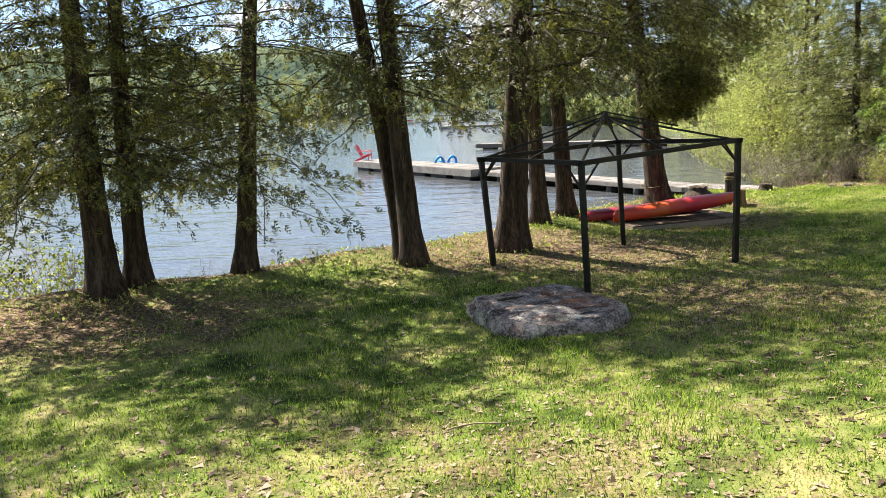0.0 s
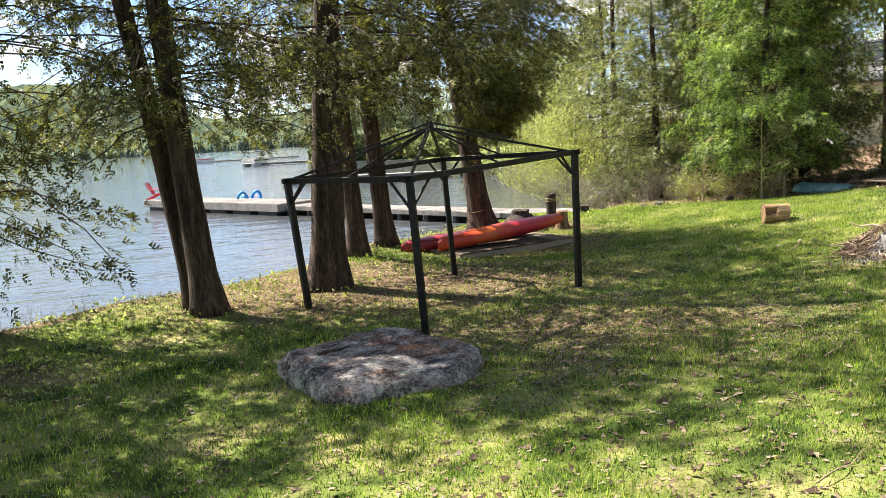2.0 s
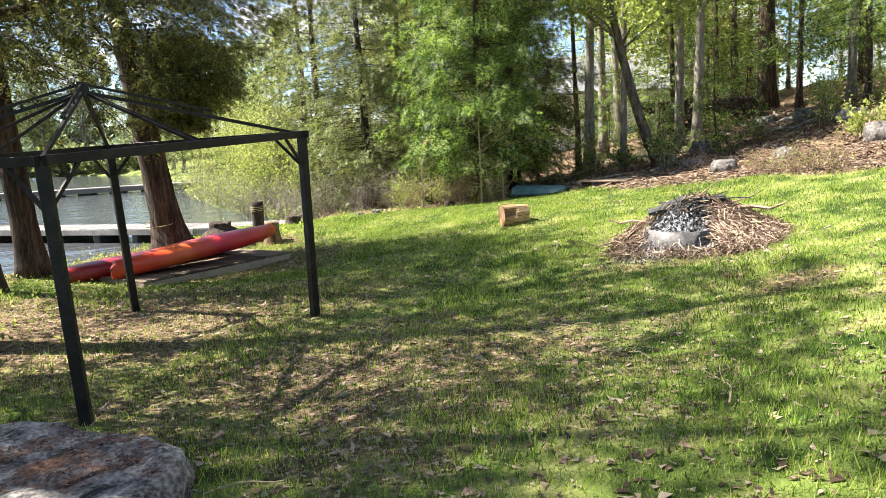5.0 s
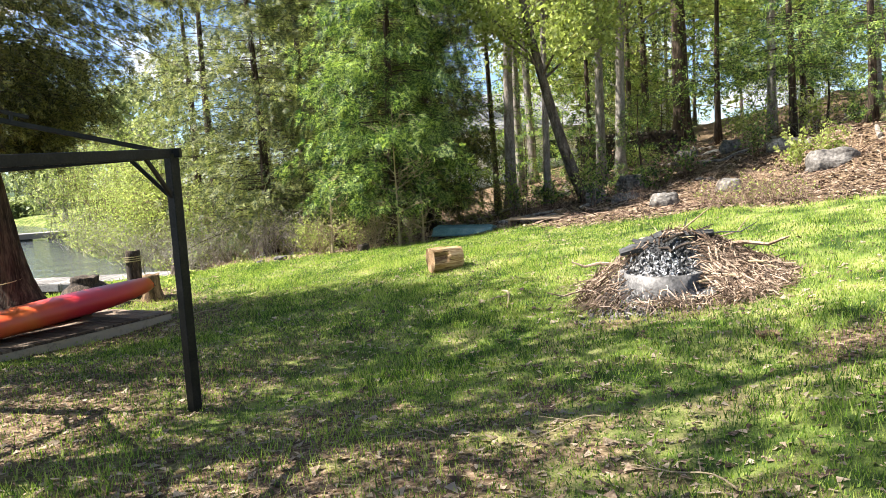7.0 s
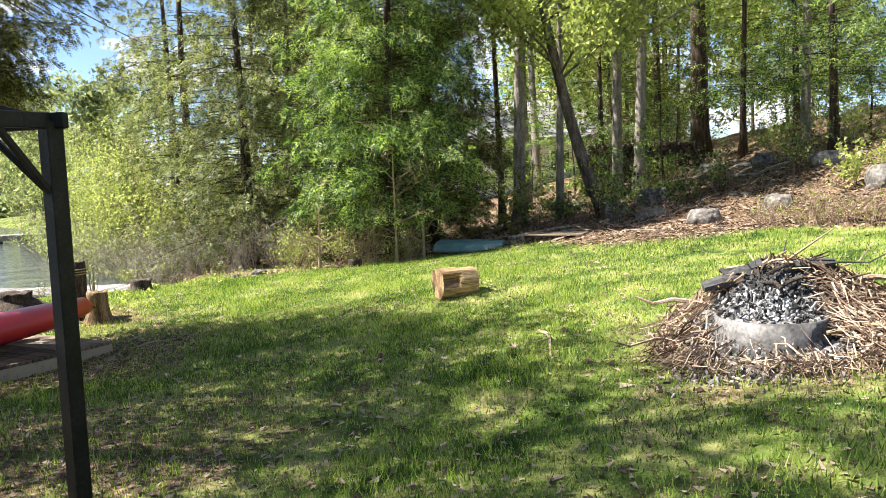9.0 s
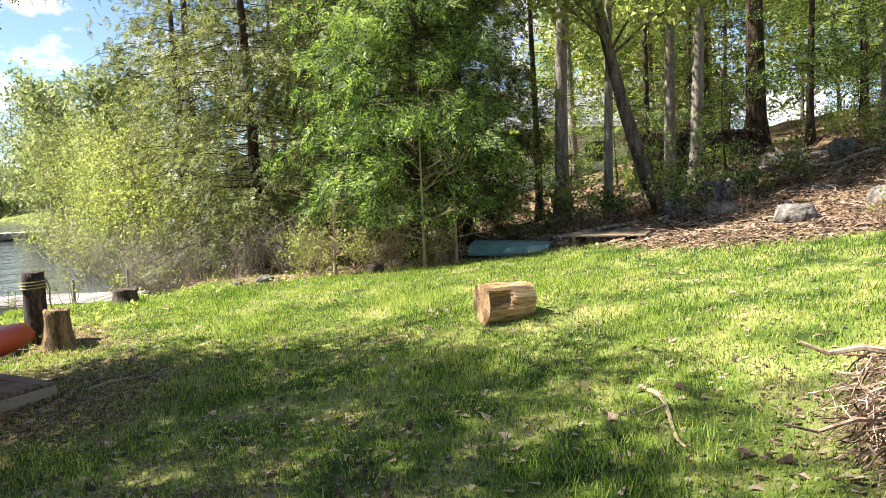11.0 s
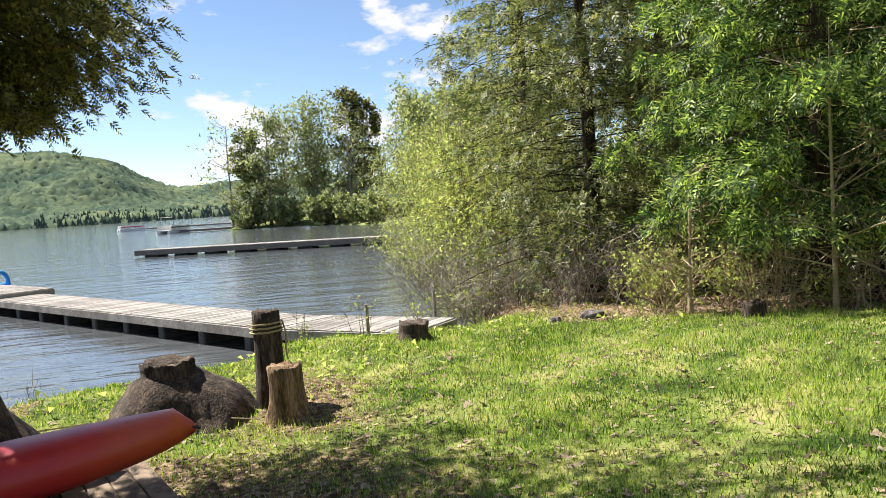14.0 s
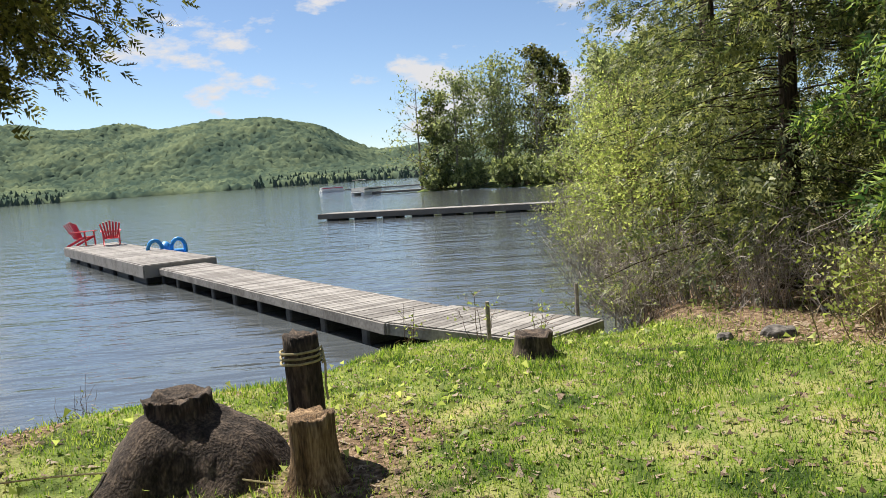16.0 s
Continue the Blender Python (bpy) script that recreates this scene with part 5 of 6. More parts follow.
for x, y, r, h, k in ((17.6, 15.6, 0.42, 0.3, 21), (19.6, 17.8, 0.5, 0.32, 22), (19.9, 18.9, 0.45, 0.35, 23), (18.6, 14.6, 0.4, 0.3, 24), (20.2, 13.0, 0.7, 0.45, 25), (22.3, 19.2, 0.6, 0.4, 26), (24.5, 17.2, 0.5, 0.3, 27), (21.5, 16.6, 0.45, 0.3, 28),
                      (22.8, 15.0, 0.6, 0.35, 29), (23.5, 21.5, 0.5, 0.4, 30), (12.45, 22.95, 0.22, 0.1, 31), (11.95, 23.1, 0.12, 0.07, 32), (26, 19.4, 0.6, 0.4, 33)):
    o = part("rock", rock_mesh(r * 0.8, r * 0.62, h * 0.8, k, 0.7, 4), M["granite"])
    o.matrix_world = pose(x, y, ground_z(x, y) + h * 0.02, 0, 0, k * 40)
    tagged(o, "rounded grey field stone half sunk in the leaf litter", "rock", "field stones")


def fallen_log(x, y, length, r, yaw, seed):
    s = np.linspace(-0.5, 0.5, 9)
    p = np.stack([s * length * math.cos(yaw), s * length * math.sin(yaw), np.zeros(9)], 1)
    p[:, 2] = heights(p[:, 0] + x, p[:, 1] + y) - ground_z(x, y) + r * 0.6
    o = part("fallen_branch", tube(p, r * (1 - 0.35 * (s + 0.5)), 7, ripple=0.1), M["bark_grey"])
    o.matrix_world = pose(x, y, ground_z(x, y))
    return tagged(o, "grey fallen branch on the leaf litter", "branch", "fallen branches")


for i in range(26):
    x, y = random.uniform(17.5, 29), random.uniform(12, 25)
    fallen_log(x, y, random.uniform(0.8, 3.2), random.uniform(0.02, 0.09), random.uniform(0, 3.1), i)


def bank_sticks():
    """Broken twigs and sticks strewn over the bank."""
    g = np.random.default_rng(44)
    heap, made = Soup(), 0
    while made < 1800:
        x, y = g.uniform(15.2, 28), g.uniform(10.5, 25.5)
        if g.random() > litter_map(np.array([x]), np.array([y]))[0]:
            continue
        made += 1
        a, L, r = g.uniform(0, 6.283), g.uniform(0.12, 0.7) * (1 + 1.2 * (g.random() < 0.15)), g.uniform(0.004, 0.014)
        t = np.linspace(-0.5, 0.5, 3)
        p = np.stack([x + t * L * math.cos(a), y + t * L * math.sin(a), 0 * t], 1)
        p[:, 2] = heights(p[:, 0], p[:, 1]) + g.uniform(0.01, 0.07) + t * g.uniform(-0.12, 0.12)
        p[1] += g.normal(0, 0.03, 3) * L
        tube(p, r * np.array([1, 0.85, 0.5]), 3, heap, cap=False)
    tagged(part("brushwood", heap, M["twig"]), "broken twigs strewn over the leaf-littered bank", "brushwood", kind="stuff")


bank_sticks()
BRUSH = [(16.06, 13.38), (15.92, 12.91), (15.91, 12.54), (15.88, 12.19), (16.08, 13.84)]
for x, y in BRUSH:
    shrub(x, y, random.uniform(0.5, 0.8), 0.5, "low twiggy brown bush at the foot of the bank", 34, "lime", 90, 0.03, mat="twig", name="shrub", group="bank foot brush", thick=0.005)
for x, y, h, r in ((19.2, 20.6, 0.5, 0.8), (18.6, 17.0, 0.5, 0.7), (21.5, 21.2, 0.7, 0.9), (22.5, 17.5, 0.6, 0.8), (19.0, 19.6, 0.45, 0.6), (24.2, 19.4, 0.8, 0.9)):
    shrub(x, y, h, r, "tangle of dead brown twigs on the bank", 30, mat="twig", name="brush_pile", group="brush on the bank", thick=0.006)
stump(8.18, 9.51, 0.1, 0.06, 9, "low sawn pale stump flush with the grass", flare=1.2, mat="stump_pale")


def woodpile(x, y, yaw, cols, rows):
    root = thing("woodpile", pose(x, y, ground_z(x, y), 0, 0, yaw), "long stack of split dark firewood on the bank", "woodpile")
    logs = None
    for j in range(rows):
        for i in range(cols - j // 3):
            if logs is None:
                logs = part("log", tube([(0, -0.25, 0), (0, 0.25, 0)], [0.085, 0.085], 7, ripple=0.15), M["stump_wood"], root)
                o = logs
            else:
                o = part("log", logs.data, M["stump_wood"], root)
            o.matrix_local = pose((i - cols / 2) * 0.17 + (j % 2) * 0.085 + random.uniform(-0.02, 0.02), random.uniform(-0.05, 0.05), 0.08 + j * 0.145, 0, random.uniform(0, 180), 0)


woodpile(27.5, 22.3, -50, 24, 9)


for i in range(15):
    x, y = random.uniform(22.5, 33), random.uniform(9, 28)
    if i % 3:
        cedar((x, y, ground_z(x, y)), (0, 0), random.uniform(1.6, 4.2), 0.04, "young green fir sapling on the wooded bank", low=0.15, reach=0.9, limbs=34, per=14, leaf="hemlock", size=0.2, group="young firs", name="fir_sapling", k=6, hang=0.1)
    else:
        shrub(x, y, random.uniform(0.8, 2.2), 0.9, "sparse understorey shrub in new leaf on the bank", 16, "lime", 500, 0.06, mat="grey_twig", group="understorey")
for i in range(6):
    a, d = radians(40 + 48 * (i + random.random()) / 6), random.uniform(29, 36)
    x, y = 5 + d * math.sin(a), 10 + d * math.cos(a)
    cedar((x, y, ground_z(x, y)), (0, 0), random.uniform(9, 13), 0.15, "dark conifer with low branches behind the bank", low=0.4, reach=2.9, limbs=80, per=14, leaf="hemlock" if i % 2 else "cedar_light", size=0.5, group="conifers behind the bank", name="fir_tree", k=5, hang=0.1)


# ---- houses beyond the woods ----
def house(x, y, z, yaw, w, d, h, label):
    root = thing("house", pose(x, y, z, 0, 0, yaw), label, "house")
    part("wall", box((w, d, h + 1.2), 0.01, Matrix.Translation((0, 0, h / 2 - 0.6))), M["white_paint"], root)
    roof = Soup()
    e, r = 0.5, d * 0.32
    roof.add([(-w / 2 - e, -d / 2 - e, h - 0.15), (w / 2 + e, -d / 2 - e, h - 0.15), (w / 2 + e, 0, h + r), (-w / 2 - e, 0, h + r), (-w / 2 - e, d / 2 + e, h - 0.15), (w / 2 + e, d / 2 + e, h - 0.15),
              (-w / 2 - e, -d / 2 - e, h), (w / 2 + e, -d / 2 - e, h), (w / 2 + e, 0, h + r + 0.15), (-w / 2 - e, 0, h + r + 0.15), (-w / 2 - e, d / 2 + e, h), (w / 2 + e, d / 2 + e, h)],
             [(0, 1, 2, 3), (3, 2, 5, 4), (6, 7, 8, 9), (9, 8, 11, 10), (0, 1, 7, 6), (4, 5, 11, 10)])
    part("roof", roof, M["roof"], root)
    for i in range(3):
        for side in (-1, 1):
            f = part("window", box((1.2, 0.06, 1.2), 0.01, Matrix.Translation(((i - 1) * w * 0.3, side * (d / 2 + 0.02), h * 0.55))), M["white_paint"], root)
            part("pane", box((1.04, 0.03, 1.04), 0.0, Matrix.Translation(((i - 1) * w * 0.3, side * (d / 2 + 0.05), h * 0.55))), M["glass_dark"], f)


house(38.5, 38.5, ground_z(38.5, 38.5), -35, 9, 7, 2.8, "low white house with a grey roof beyond the trees")
house(52, 40, ground_z(52, 40), -55, 11, 8, 4.0, "pale two-storey house with a grey roof beyond the trees")

# ---- the point across the bay ----
for x, y, h, leaf, n, sp in ((11.5, 128, 17, "thin_leaf", 900, 0.34), (14.0, 126, 15, "cedar_light", 7000, 0.2), (16.5, 124, 18, "thin_leaf", 4500, 0.24), (19, 126, 19, "thin_leaf", 3000, 0.25), (22, 124, 19, "thin_leaf", 5000, 0.24),
                             (25, 128, 20, "thin_leaf", 4500, 0.25), (28.5, 122, 20, "cedar", 8000, 0.16), (31, 124, 18, "cedar", 8000, 0.15), (34, 112, 18, "thin_leaf", 4500, 0.26), (38, 105, 17, "thin_leaf", 5000, 0.27),
                             (30, 92, 14, "thin_leaf", 5000, 0.28), (27, 80, 12, "thin_leaf", 5000, 0.3), (36, 85, 15, "cedar_light", 7000, 0.22), (26, 66, 11, "thin_leaf", 5000, 0.3), (33, 70, 14, "thin_leaf", 5000, 0.28)):
    hardwood((x, y, ground_z(x, y)), h * 0.86, 0.2, (0, 0), "tall lakeside tree in thin spring leaf on the point", leaf=leaf, count=int(n * 0.55), size=0.27, low=0.12, group="trees on the point", spread_r=sp, limbs=44)
for i in range(16):
    t = random.random()
    x, y = 13 + t * 22 + random.uniform(-1, 5), 130 - t * 30 + random.uniform(0, 8)
    hardwood((x, y, ground_z(x, y)), random.uniform(9, 15), 0.14, (0, 0), "grey half-bare lakeside tree on the point", leaf="thin_leaf", count=500, size=0.22, low=0.12, group="bare trees on the point", spread_r=0.24, limbs=44)
for i in range(26):
    t = random.random()
    x, y = 12 + t * 16 + random.uniform(-1, 4), 128 - t * 26 + random.uniform(-2, 3)
    if shore(np.array([x]), np.array([y]))[0] > 0.5:
        shrub(x, y, random.uniform(1.5, 4), random.uniform(1.5, 2.5), "round lakeside bush in yellow-green leaf", 12, "thin_leaf", 1200, 0.35, thick=0.02, name="far_shrub", group="bushes on the point")


# ---- things on the docks and the water ----
def chair(m):
    root = thing("adirondack_chair", m, "red plastic slatted garden chair on the dock", "chair", "red chairs")
    for i in range(7):
        a = (i - 3) * 0.075
        part("back_slat", bar((a, -0.28, 0.30), (a * 1.55, -0.62, 0.98 - abs(i - 3) * 0.035), 0.068, 0.02, 0.004), M["red_plastic"], root)
    for i in range(6):
        part("seat_slat", bar((-0.26, -0.24 + i * 0.1, 0.27 + i * 0.02), (0.26, -0.24 + i * 0.1, 0.27 + i * 0.02), 0.085, 0.02, 0.004), M["red_plastic"], root)
    for s in (-1, 1):
        part("arm", bar((s * 0.33, -0.42, 0.56), (s * 0.33, 0.32, 0.58), 0.11, 0.025, 0.006), M["red_plastic"], root)
        part("front_leg", bar((s * 0.29, 0.26, 0), (s * 0.29, 0.24, 0.57), 0.07, 0.03, 0.004), M["red_plastic"], root)
        part("back_leg", bar((s * 0.27, -0.62, 0), (s * 0.27, 0.24, 0.36), 0.03, 0.09, 0.004), M["red_plastic"], root)
    part("back_rail", bar((-0.3, -0.42, 0.55), (0.3, -0.42, 0.55), 0.03, 0.06, 0.004), M["red_plastic"], root)
    return root


deck_z = DECK + 0.12
c1 = chair(pose(-4.2, 47.35, deck_z, 0, 0, -105))
copy_thing(c1, pose(-2.85, 46.6, deck_z, 0, 0, 20))


def pedal_boat(m):
    root = thing("pedal_boat", m, "blue plastic two-seat pedal boat moored at the dock", "boat")
    v, n, s = [], 17, 12
    for i in range(n):
        t = i / (n - 1)
        w = 0.72 * (1 - abs(2 * t - 1) ** 4 * 0.3)
        for j in range(s):
            a = 2 * math.pi * j / s
            v.append(((t - 0.5) * 2.0, w * math.copysign(abs(math.cos(a)) ** 0.5, math.cos(a)), 0.12 + 0.2 * math.copysign(abs(math.sin(a)) ** 0.6, math.sin(a))))
    hull = Soup()
    idx = np.arange(n * s).reshape(n, s)
    b = (n - 1) * s
    caps = [(0, 2 * k + 1, 2 * k + 2, 2 * k + 3) for k in range(s // 2 - 1)]
    hull.add(v, np.vstack([np.stack([idx[:-1], np.roll(idx[:-1], -1, 1), np.roll(idx[1:], -1, 1), idx[1:]], -1).reshape(-1, 4), caps, [(b + q[0], b + q[3], b + q[2], b + q[1]) for q in caps]]))
    part("hull", hull, M["blue_plastic"], root, smooth=True)
    for y in (-0.38, 0.38):
        a = np.linspace(0, math.pi, 9)
        part("seat_back", tube(np.stack([-0.35 - 0.12 * np.sin(a), y + 0.24 * np.cos(a), 0.3 + 0.48 * np.sin(a) ** 0.7], 1), [0.07] * 9, 8), M["blue_plastic"], root, smooth=True)
        part("seat", box((0.45, 0.42, 0.12), 0.03, Matrix.Translation((-0.1, y, 0.34))), M["blue_plastic"], root)
    part("console", rock_mesh(0.3, 0.22, 0.35, 41, 0.9, 3), M["blue_plastic"], root, smooth=True).matrix_local = Matrix.Translation((0.25, 0, 0.3))


pedal_boat(pose(0.45, 42.7, WATER + 0.07, 0, 0, 110))


def pontoon_boat(m, trim, label, roof=True):
    root = thing("pontoon_boat", m, label, "boat", "moored boats")
    for y in (-0.9, 0.9):
        part("pontoon", tube([(-2.6, y, 0.1), (2.2, y, 0.1), (2.8, y, 0.3)], [0.3, 0.3, 0.08], 12), M["white_paint"], root, smooth=True)
    part("deck", box((5.2, 2.4, 0.12), 0.01, Matrix.Translation((0, 0, 0.45))), M["white_paint"], root)
    for y in (-1.15, 1.15):
        part("side_panel", box((4.8, 0.05, 0.65), 0.01, Matrix.Translation((0, y, 0.84))), M["white_paint"], root)
        part("stripe", box((4.8, 0.02, 0.16), 0.0, Matrix.Translation((0, y * 1.03, 0.9))), M[trim], root)
    if roof:
        for x in (-1.6, 0.8):
            for y in (-1.1, 1.1):
                part("roof_post", bar((x, y, 1.1), (x * 0.9, y, 2.25), 0.04, 0.04), M["black_metal"], root)
        part("canopy", box((3.0, 2.4, 0.12), 0.04, Matrix.Translation((-0.4, 0, 2.3))), M["black_metal"], root)


pontoon_boat(pose(3.1, 133, WATER, 0, 0, 60), "black_metal", "white pontoon boat with a black canopy at a far dock")
pontoon_boat(pose(-7.5, 190, WATER, 0, 0, 20), "red_plastic", "white and red pontoon boat moored far off", False)
dock3 = thing("dock", pose(8, 130, WATER), "low dark dock off the point", "dock")
dock_run(dock3, (12.2, 127), (4.0, 131), 1.4, DECK, step=0.5, skirt=0.3)
dock4 = thing("dock", pose(8, 190, WATER), "low dark dock far off the point", "dock")
dock_run(dock4, (14, 186), (-5, 191), 1.4, DECK, step=0.6, skirt=0.3)
for x, y in ((9.75, 24.85), (11.05, 25.75)):
    o = part("dock_pole", tube([(0, 0, -0.5), (0, 0, 0.42)], [0.028, 0.028], 8), M["grey_wood"])
    o.matrix_world = pose(x, y, DECK)
    tagged(o, "thin grey pole standing at the edge of the dock", "pole", "dock poles")


# ---- rope on the mooring post ----
def rope_coil(x, y, z):
    a = np.linspace(0, 2 * math.pi * 3, 60)
    r = 0.145 + 0.006 * np.sin(a * 7)
    p = np.stack([r * np.cos(a), r * np.sin(a), a * 0.006], 1)
    tail = np.array([(0.15, -0.02, 0.1), (0.17, -0.06, 0.0), (0.16, -0.05, -0.15), (0.17, -0.07, -0.25)])
    o = part("rope", tube(np.vstack([p, tail]), [0.009] * 64, 6), M["rope"])
    o.matrix_world = pose(x, y, z)
    tagged(o, "yellowed rope wound round the mooring post", "rope")


rope_coil(8.045, 20.97, ground_z(8.04, 20.97) + 0.66)
s = np.linspace(0, 1, 24)
line = np.stack([4.9 + 3.0 * s, 20.1 + 0.6 * np.sin(s * 3.0) * 0.6 + 0.3 * s, np.zeros(24)], 1)
line[:, 2] = heights(line[:, 0], line[:, 1]) + 0.05 + 0.10 * np.sin(s * math.pi)
tagged(part("mooring_line", tube(line, [0.007] * 24, 5), M["rope"]), "pale mooring rope lying along the bank", "rope")


a = np.linspace(0, 2 * math.pi, 28)
tie = part("rope", tube(np.stack([0.33 * np.cos(a), 0.33 * np.sin(a), 0.06 * np.sin(a + 1)], 1), [0.008] * 28, 5), M["rope"])
tie.matrix_world = pose(5.63, 19.9, ground_z(5.7, 19.9) + 0.75)
tagged(tie, "thin pale rope tied round a cedar trunk", "rope")
twig = part("stick", tube([(0, 0, 0), (0.12, 0.02, 0.015), (0.25, 0.03, 0.01), (0.36, 0.06, 0.02)], [0.02, 0.017, 0.013, 0.008], 6, ripple=0.2), M["stump_wood"])
twig.matrix_world = pose(0.72, 9.6, ground_z(1.33, 9.56) + 0.25, 0, 0, 12)
tagged(twig, "short dark stick lying on the boulder", "stick")


# ---- upturned boat and pallet ----
def upturned_boat():
    x, y = 15.75, 19.9
    root = thing("rowing_boat", pose(x, y, ground_z(x, y), 0, 0, -66), "small teal-painted boat lying upside down at the lawn's edge", "boat")
    v, n, s = [], 13, 9
    for i in range(n):
        t = i / (n - 1)
        w = 0.42 * (1 - 0.35 * t ** 4)
        for j in range(s):
            u = j / (s - 1) * 2 - 1
            v.append(((t - 0.5) * 1.45, w * u, 0.21 * (1 - abs(u) ** 5) * (1 - 0.15 * t) + 0.012 * math.cos(u * 9)))
    hull = Soup()
    idx = np.arange(n * s).reshape(n, s)
    f = np.stack([idx[:-1, :-1], idx[1:, :-1], idx[1:, 1:], idx[:-1, 1:]], -1).reshape(-1, 4)
    ends = [(b, b + 1 + 2 * k, b + 2 + 2 * k, min(b + 3 + 2 * k, b + s - 1)) for b in (0, (n - 1) * s) for k in range((s - 1) // 2)]
    hull.add(v, np.vstack([f, ends]))
    part("hull", hull, M["boat_paint"], root)
    for u in (-0.42, 0.42):
        part("gunwale", bar((-0.73, u, 0.02), (0.68, u * 0.9, 0.02), 0.03, 0.04, 0.004), M["boat_paint"], root)
    part("keel", bar((-0.72, 0, 0.225), (0.66, 0, 0.192), 0.03, 0.03, 0.004), M["boat_paint"], root)


def pallet():
    x, y = 16.5, 18.3
    root = thing("wooden_pallet", pose(x, y, ground_z(x, y), 0, 0, -66), "low grey slatted wooden pallet on the leaf litter", "pallet")
    for i in range(6):
        part("slat", box((1.3, 0.12, 0.03), 0.003, Matrix.Translation((0, (i - 2.5) * 0.14, 0.14))), M["brown_board"], root)
    for sx in (-0.55, 0.55):
        part("bearer", box((0.06, 0.84, 0.07), 0.004, Matrix.Translation((sx, 0, 0.09))), M["brown_board"], root)
        for sy in (-0.38, 0.38):
            part("foot", box((0.07, 0.07, 0.1), 0.004, Matrix.Translation((sx, sy, 0.02))), M["brown_board"], root)


upturned_boat()
pallet()


# ---- sticks, leaves and grass on the lawn ----
def lawn_stick(x, y, length, yaw, r=0.008, forks=2):
    s = Soup()
    a = radians(yaw)
    t = np.linspace(0, 1, 9)
    p = np.stack([t * length * math.cos(a) + 0.04 * np.sin(t * 5), t * length * math.sin(a), 0 * t], 1)
    p[:, 2] = heights(p[:, 0] + x, p[:, 1] + y) - ground_z(x, y) + 0.035 + 0.02 * np.sin(t * 7)
    tube(p, r * (1 - 0.6 * t), 6, s)
    for i in range(forks):
        k = 3 + 2 * i
        b = a + (0.6 if i % 2 else -0.7)
        q = p[k] + np.linspace(0, 1, 5)[:, None] * np.array([math.cos(b), math.sin(b), 0.05]) * length * 0.4
        tube(q, r * 0.6 * (1 - 0.7 * np.linspace(0, 1, 5)), 5, s)
    o = part("stick", s, M["straw"])
    o.matrix_world = pose(x, y, ground_z(x, y))
    return tagged(o, "pale fallen stick lying in the grass", "stick", "sticks on the lawn")


for x, y, L, a, r, k in ((0.0, 5.9, 0.75, 8, 0.008, 0), (4.9, 7.5, 0.9, 35, 0.008, 3), (5.6, 8.6, 0.7, 70, 0.006, 2), (3.1, 5.5, 0.6, 20, 0.006, 1), (6.3, 9.8, 0.6, 150, 0.006, 2), (9.42, 13.27, 0.9, 224, 0.018, 1), (2.6, 7.2, 0.5, 10, 0.005, 1), (7.6, 18.0, 0.8, 10, 0.012, 1),
                     (8.2, 17.6, 0.6, 60, 0.007, 1), (5.6, 10.6, 0.5, 120, 0.006, 1), (2.3, 9.0, 0.6, -20, 0.006, 1)):
    lawn_stick(x, y, L, a, r, k)


def scatter(n, seed, x0, x1, y0, y1, weight):
    g = np.random.default_rng(seed)
    x, y = g.uniform(x0, x1, n), g.uniform(y0, y1, n)
    keep = g.random(n) < weight(x, y)
    x, y = x[keep], y[keep]
    return x, y, heights(x, y), g


def near_strip(x, y):
    """Nearness to the strip of lawn that is walked over, from 0 to 1."""
    t = np.clip((x * 9.0 + y * 16.0) / 337.0, 0.0, 1.25)
    d = np.hypot(x - 9.0 * t, y - 16.0 * t)
    return 1 / (1 + (np.maximum(0, d - 2.5) / 3.5) ** 1.6)


def grass_weight(x, y):
    patch = 0.55 + 0.45 * np.sin(x * 1.9 + 1.3 * np.sin(y * 1.1)) * np.sin(y * 2.3 + 1.7 * np.sin(x * 0.8))
    return (shore(x, y) > 0.35) * near_strip(x, y) * (1 - 0.93 * litter_map(x, y)) * (0.35 + 0.65 * patch)


x, y, z, g = scatter(1800000, 21, -9, 16.5, 1.5, 26, grass_weight)
n = len(x)
tuft = (np.sin(x * 2.1 + np.sin(y * 1.3)) * np.sin(y * 1.7 + 1.2 * np.sin(x * 0.9)) > 0.3) & (g.random(n) < 0.6)
h = g.uniform(0.015, 0.05, n) * (1 + 0.9 * tuft)
a, b = g.uniform(0, 6.283, n), g.uniform(0, 6.283, n)
w = g.uniform(0.003, 0.0068, n) * (1 + 0.5 * (1 - near_strip(x, y)))
bend = g.uniform(0.1, 0.75, n) * h
root_l = np.stack([x - w * np.cos(a), y - w * np.sin(a), z - 0.004], 1)
root_r = np.stack([x + w * np.cos(a), y + w * np.sin(a), z - 0.004], 1)
tip = np.stack([x + bend * np.cos(b), y + bend * np.sin(b), z + h], 1)
blades = Soup(3)
blades.add(np.stack([root_l, root_r, tip], 1).reshape(-1, 3), np.arange(3 * n).reshape(-1, 3))
tagged(part("grass", blades, M["grass"]), "thin spring lawn grass, green to straw", "grass", kind="stuff")


def litter_weight(x, y):
    return (shore(x, y) > 0.2) * np.clip(0.42 + litter_map(x, y), 0, 1) * np.maximum(near_strip(x, y), 0.4)


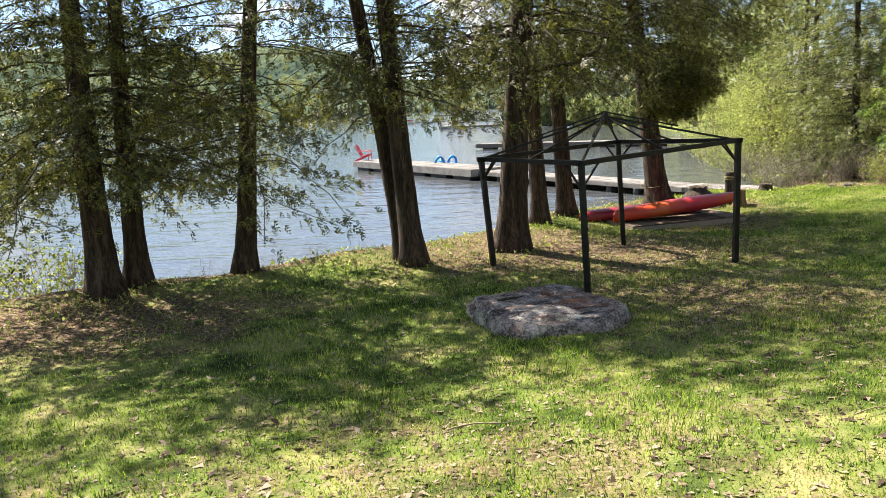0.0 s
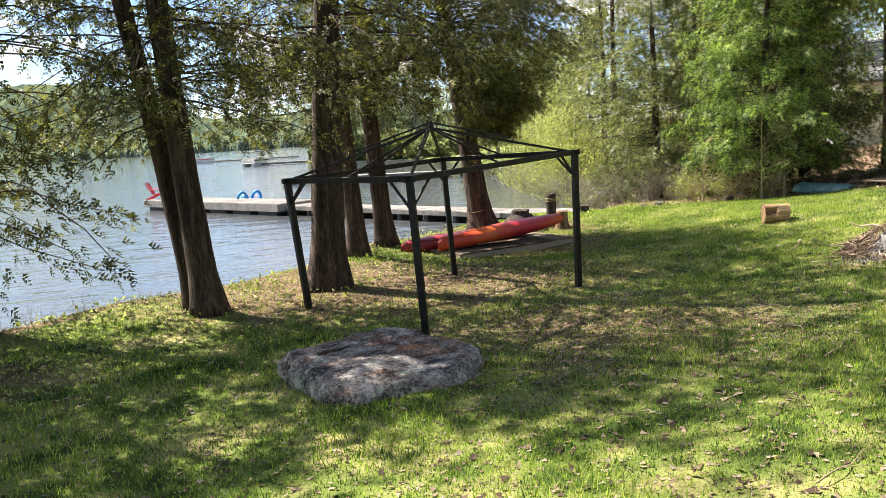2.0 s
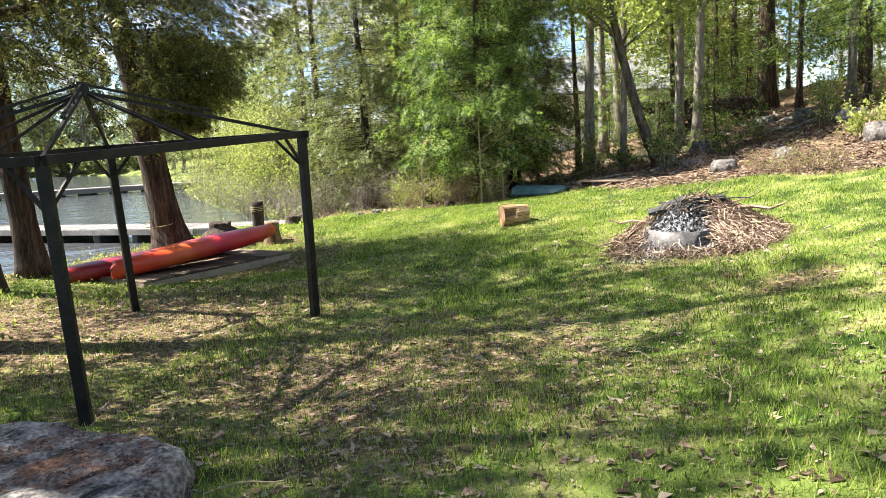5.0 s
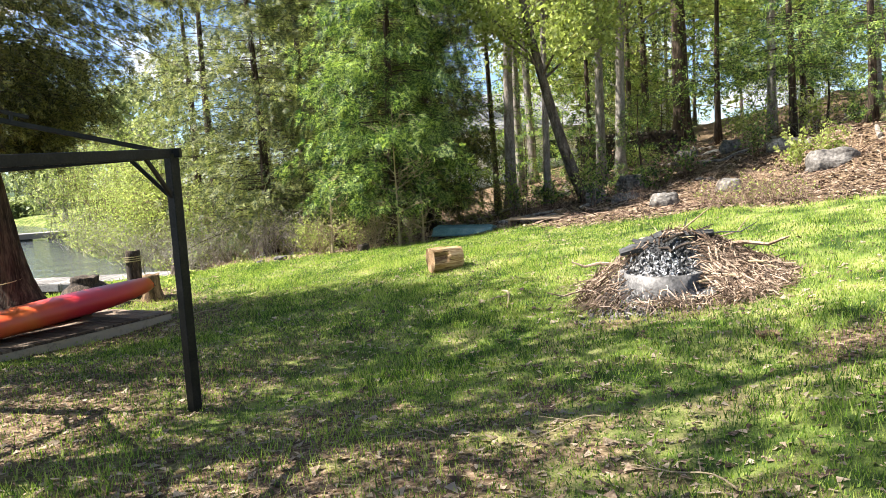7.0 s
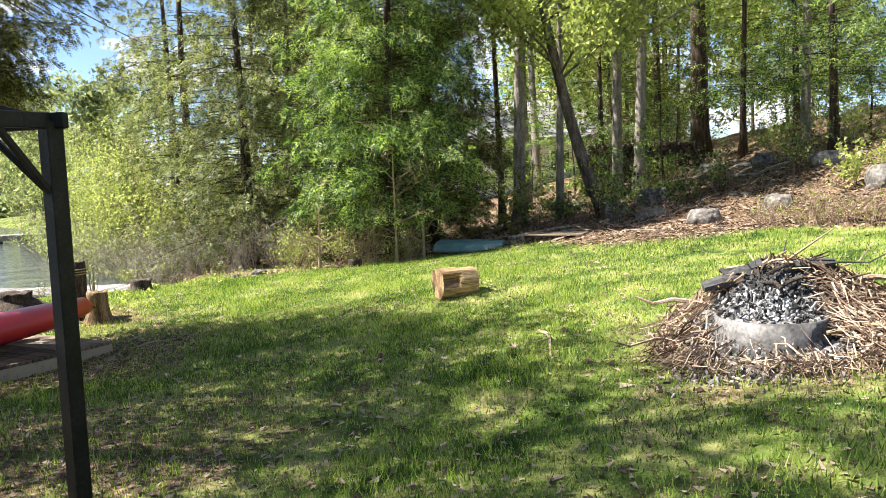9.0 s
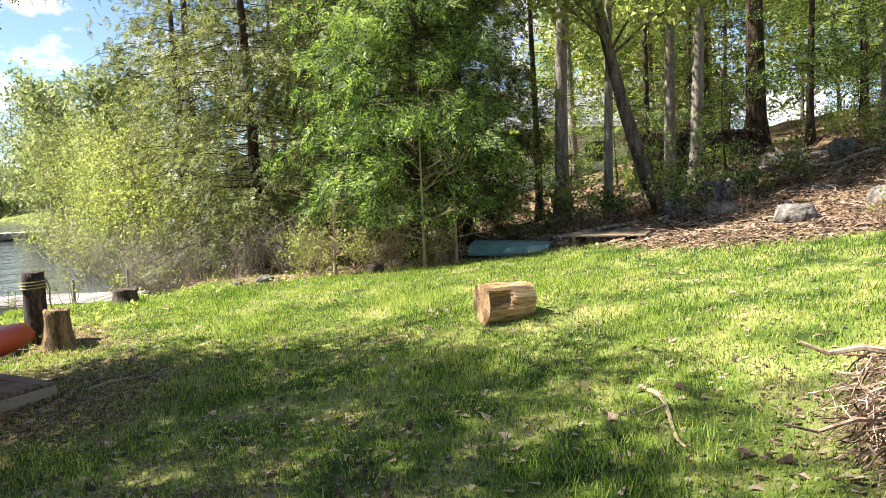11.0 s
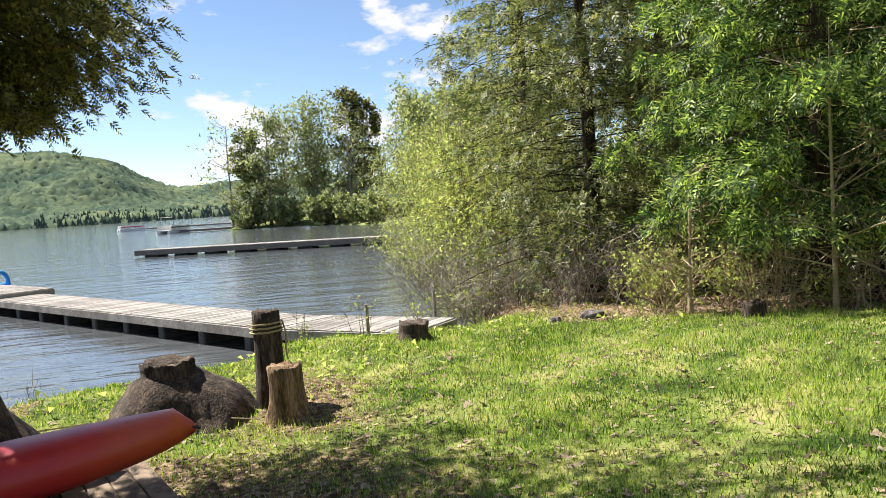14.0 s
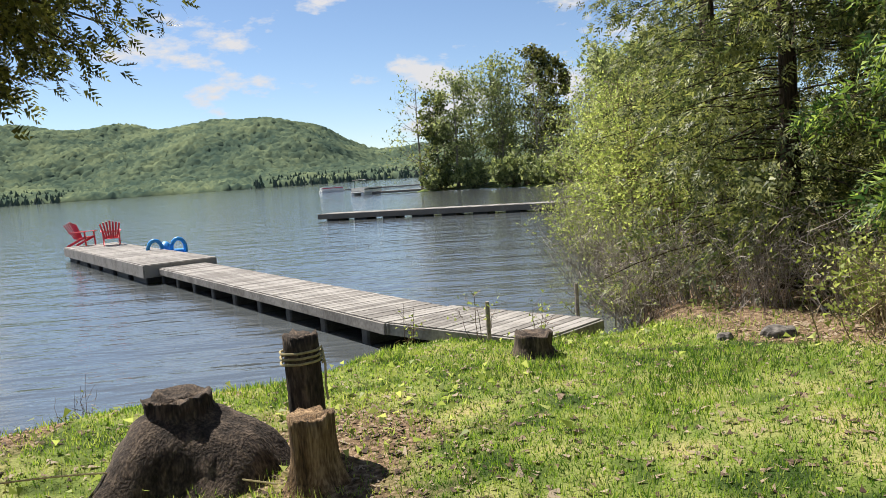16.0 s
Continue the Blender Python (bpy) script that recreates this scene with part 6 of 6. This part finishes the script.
x, y, z, g = scatter(210000, 33, -9, 26, 1.5, 26, litter_weight)
q = np.stack([x, y, z + 0.012], 1)
n = len(q)
yaw, s = g.uniform(0, 6.283, n), g.uniform(0.008, 0.032, n) * (1 + 0.8 * (g.random(n) < 0.12))
ax = np.stack([np.cos(yaw), np.sin(yaw), g.uniform(-0.4, 0.4, n)], 1) * s[:, None]
ay = np.stack([-np.sin(yaw), np.cos(yaw), g.uniform(-0.4, 0.4, n)], 1) * s[:, None] * 0.65
litter = Soup(3)
litter.add(np.stack([q - ax + ay, q + ax, q - ax - ay], 1).reshape(-1, 3), np.arange(3 * n).reshape(-1, 3))
tagged(part("leaf_litter", litter, M["dead_leaf"]), "dry brown fallen leaves", "leaves", kind="stuff")
x, y, z, g = scatter(60000, 35, 15, 31, 9, 27, lambda x, y: np.clip(litter_map(x, y), 0, 1) * 0.8)
q = np.stack([x, y, z + 0.015], 1)
n = len(q)
yaw, s = g.uniform(0, 6.283, n), g.uniform(0.03, 0.065, n)
ax = np.stack([np.cos(yaw), np.sin(yaw), g.uniform(-0.5, 0.5, n)], 1) * s[:, None]
ay = np.stack([-np.sin(yaw), np.cos(yaw), g.uniform(-0.5, 0.5, n)], 1) * s[:, None] * 0.65
bank_litter = Soup(3)
bank_litter.add(np.stack([q - ax + ay, q + ax, q - ax - ay], 1).reshape(-1, 3), np.arange(3 * n).reshape(-1, 3))
tagged(part("leaf_litter", bank_litter, M["shaded_russet_leaf"]), "dry russet leaves covering the wooded bank, tree shade in their colour", "leaves", kind="stuff")
x, y, z, g = scatter(26000, 37, -8, 14, 8, 25, lambda x, y: (shore(x, y) > 0.3) * (0.25 + 0.75 * (np.sin(x * 1.4 + 2) * np.sin(y * 1.2 + 0.5) > 0.2)) * np.clip(1 - np.abs(shore(x, y) - 2.2) / 2.6, 0, 1))
q = np.stack([x, y, z + g.uniform(0.02, 0.09, len(x))], 1)
tagged(part("ground_cover", leaves(q, 0.045), M["lime"]), "low leafy weeds on the bank", "weeds", kind="stuff")
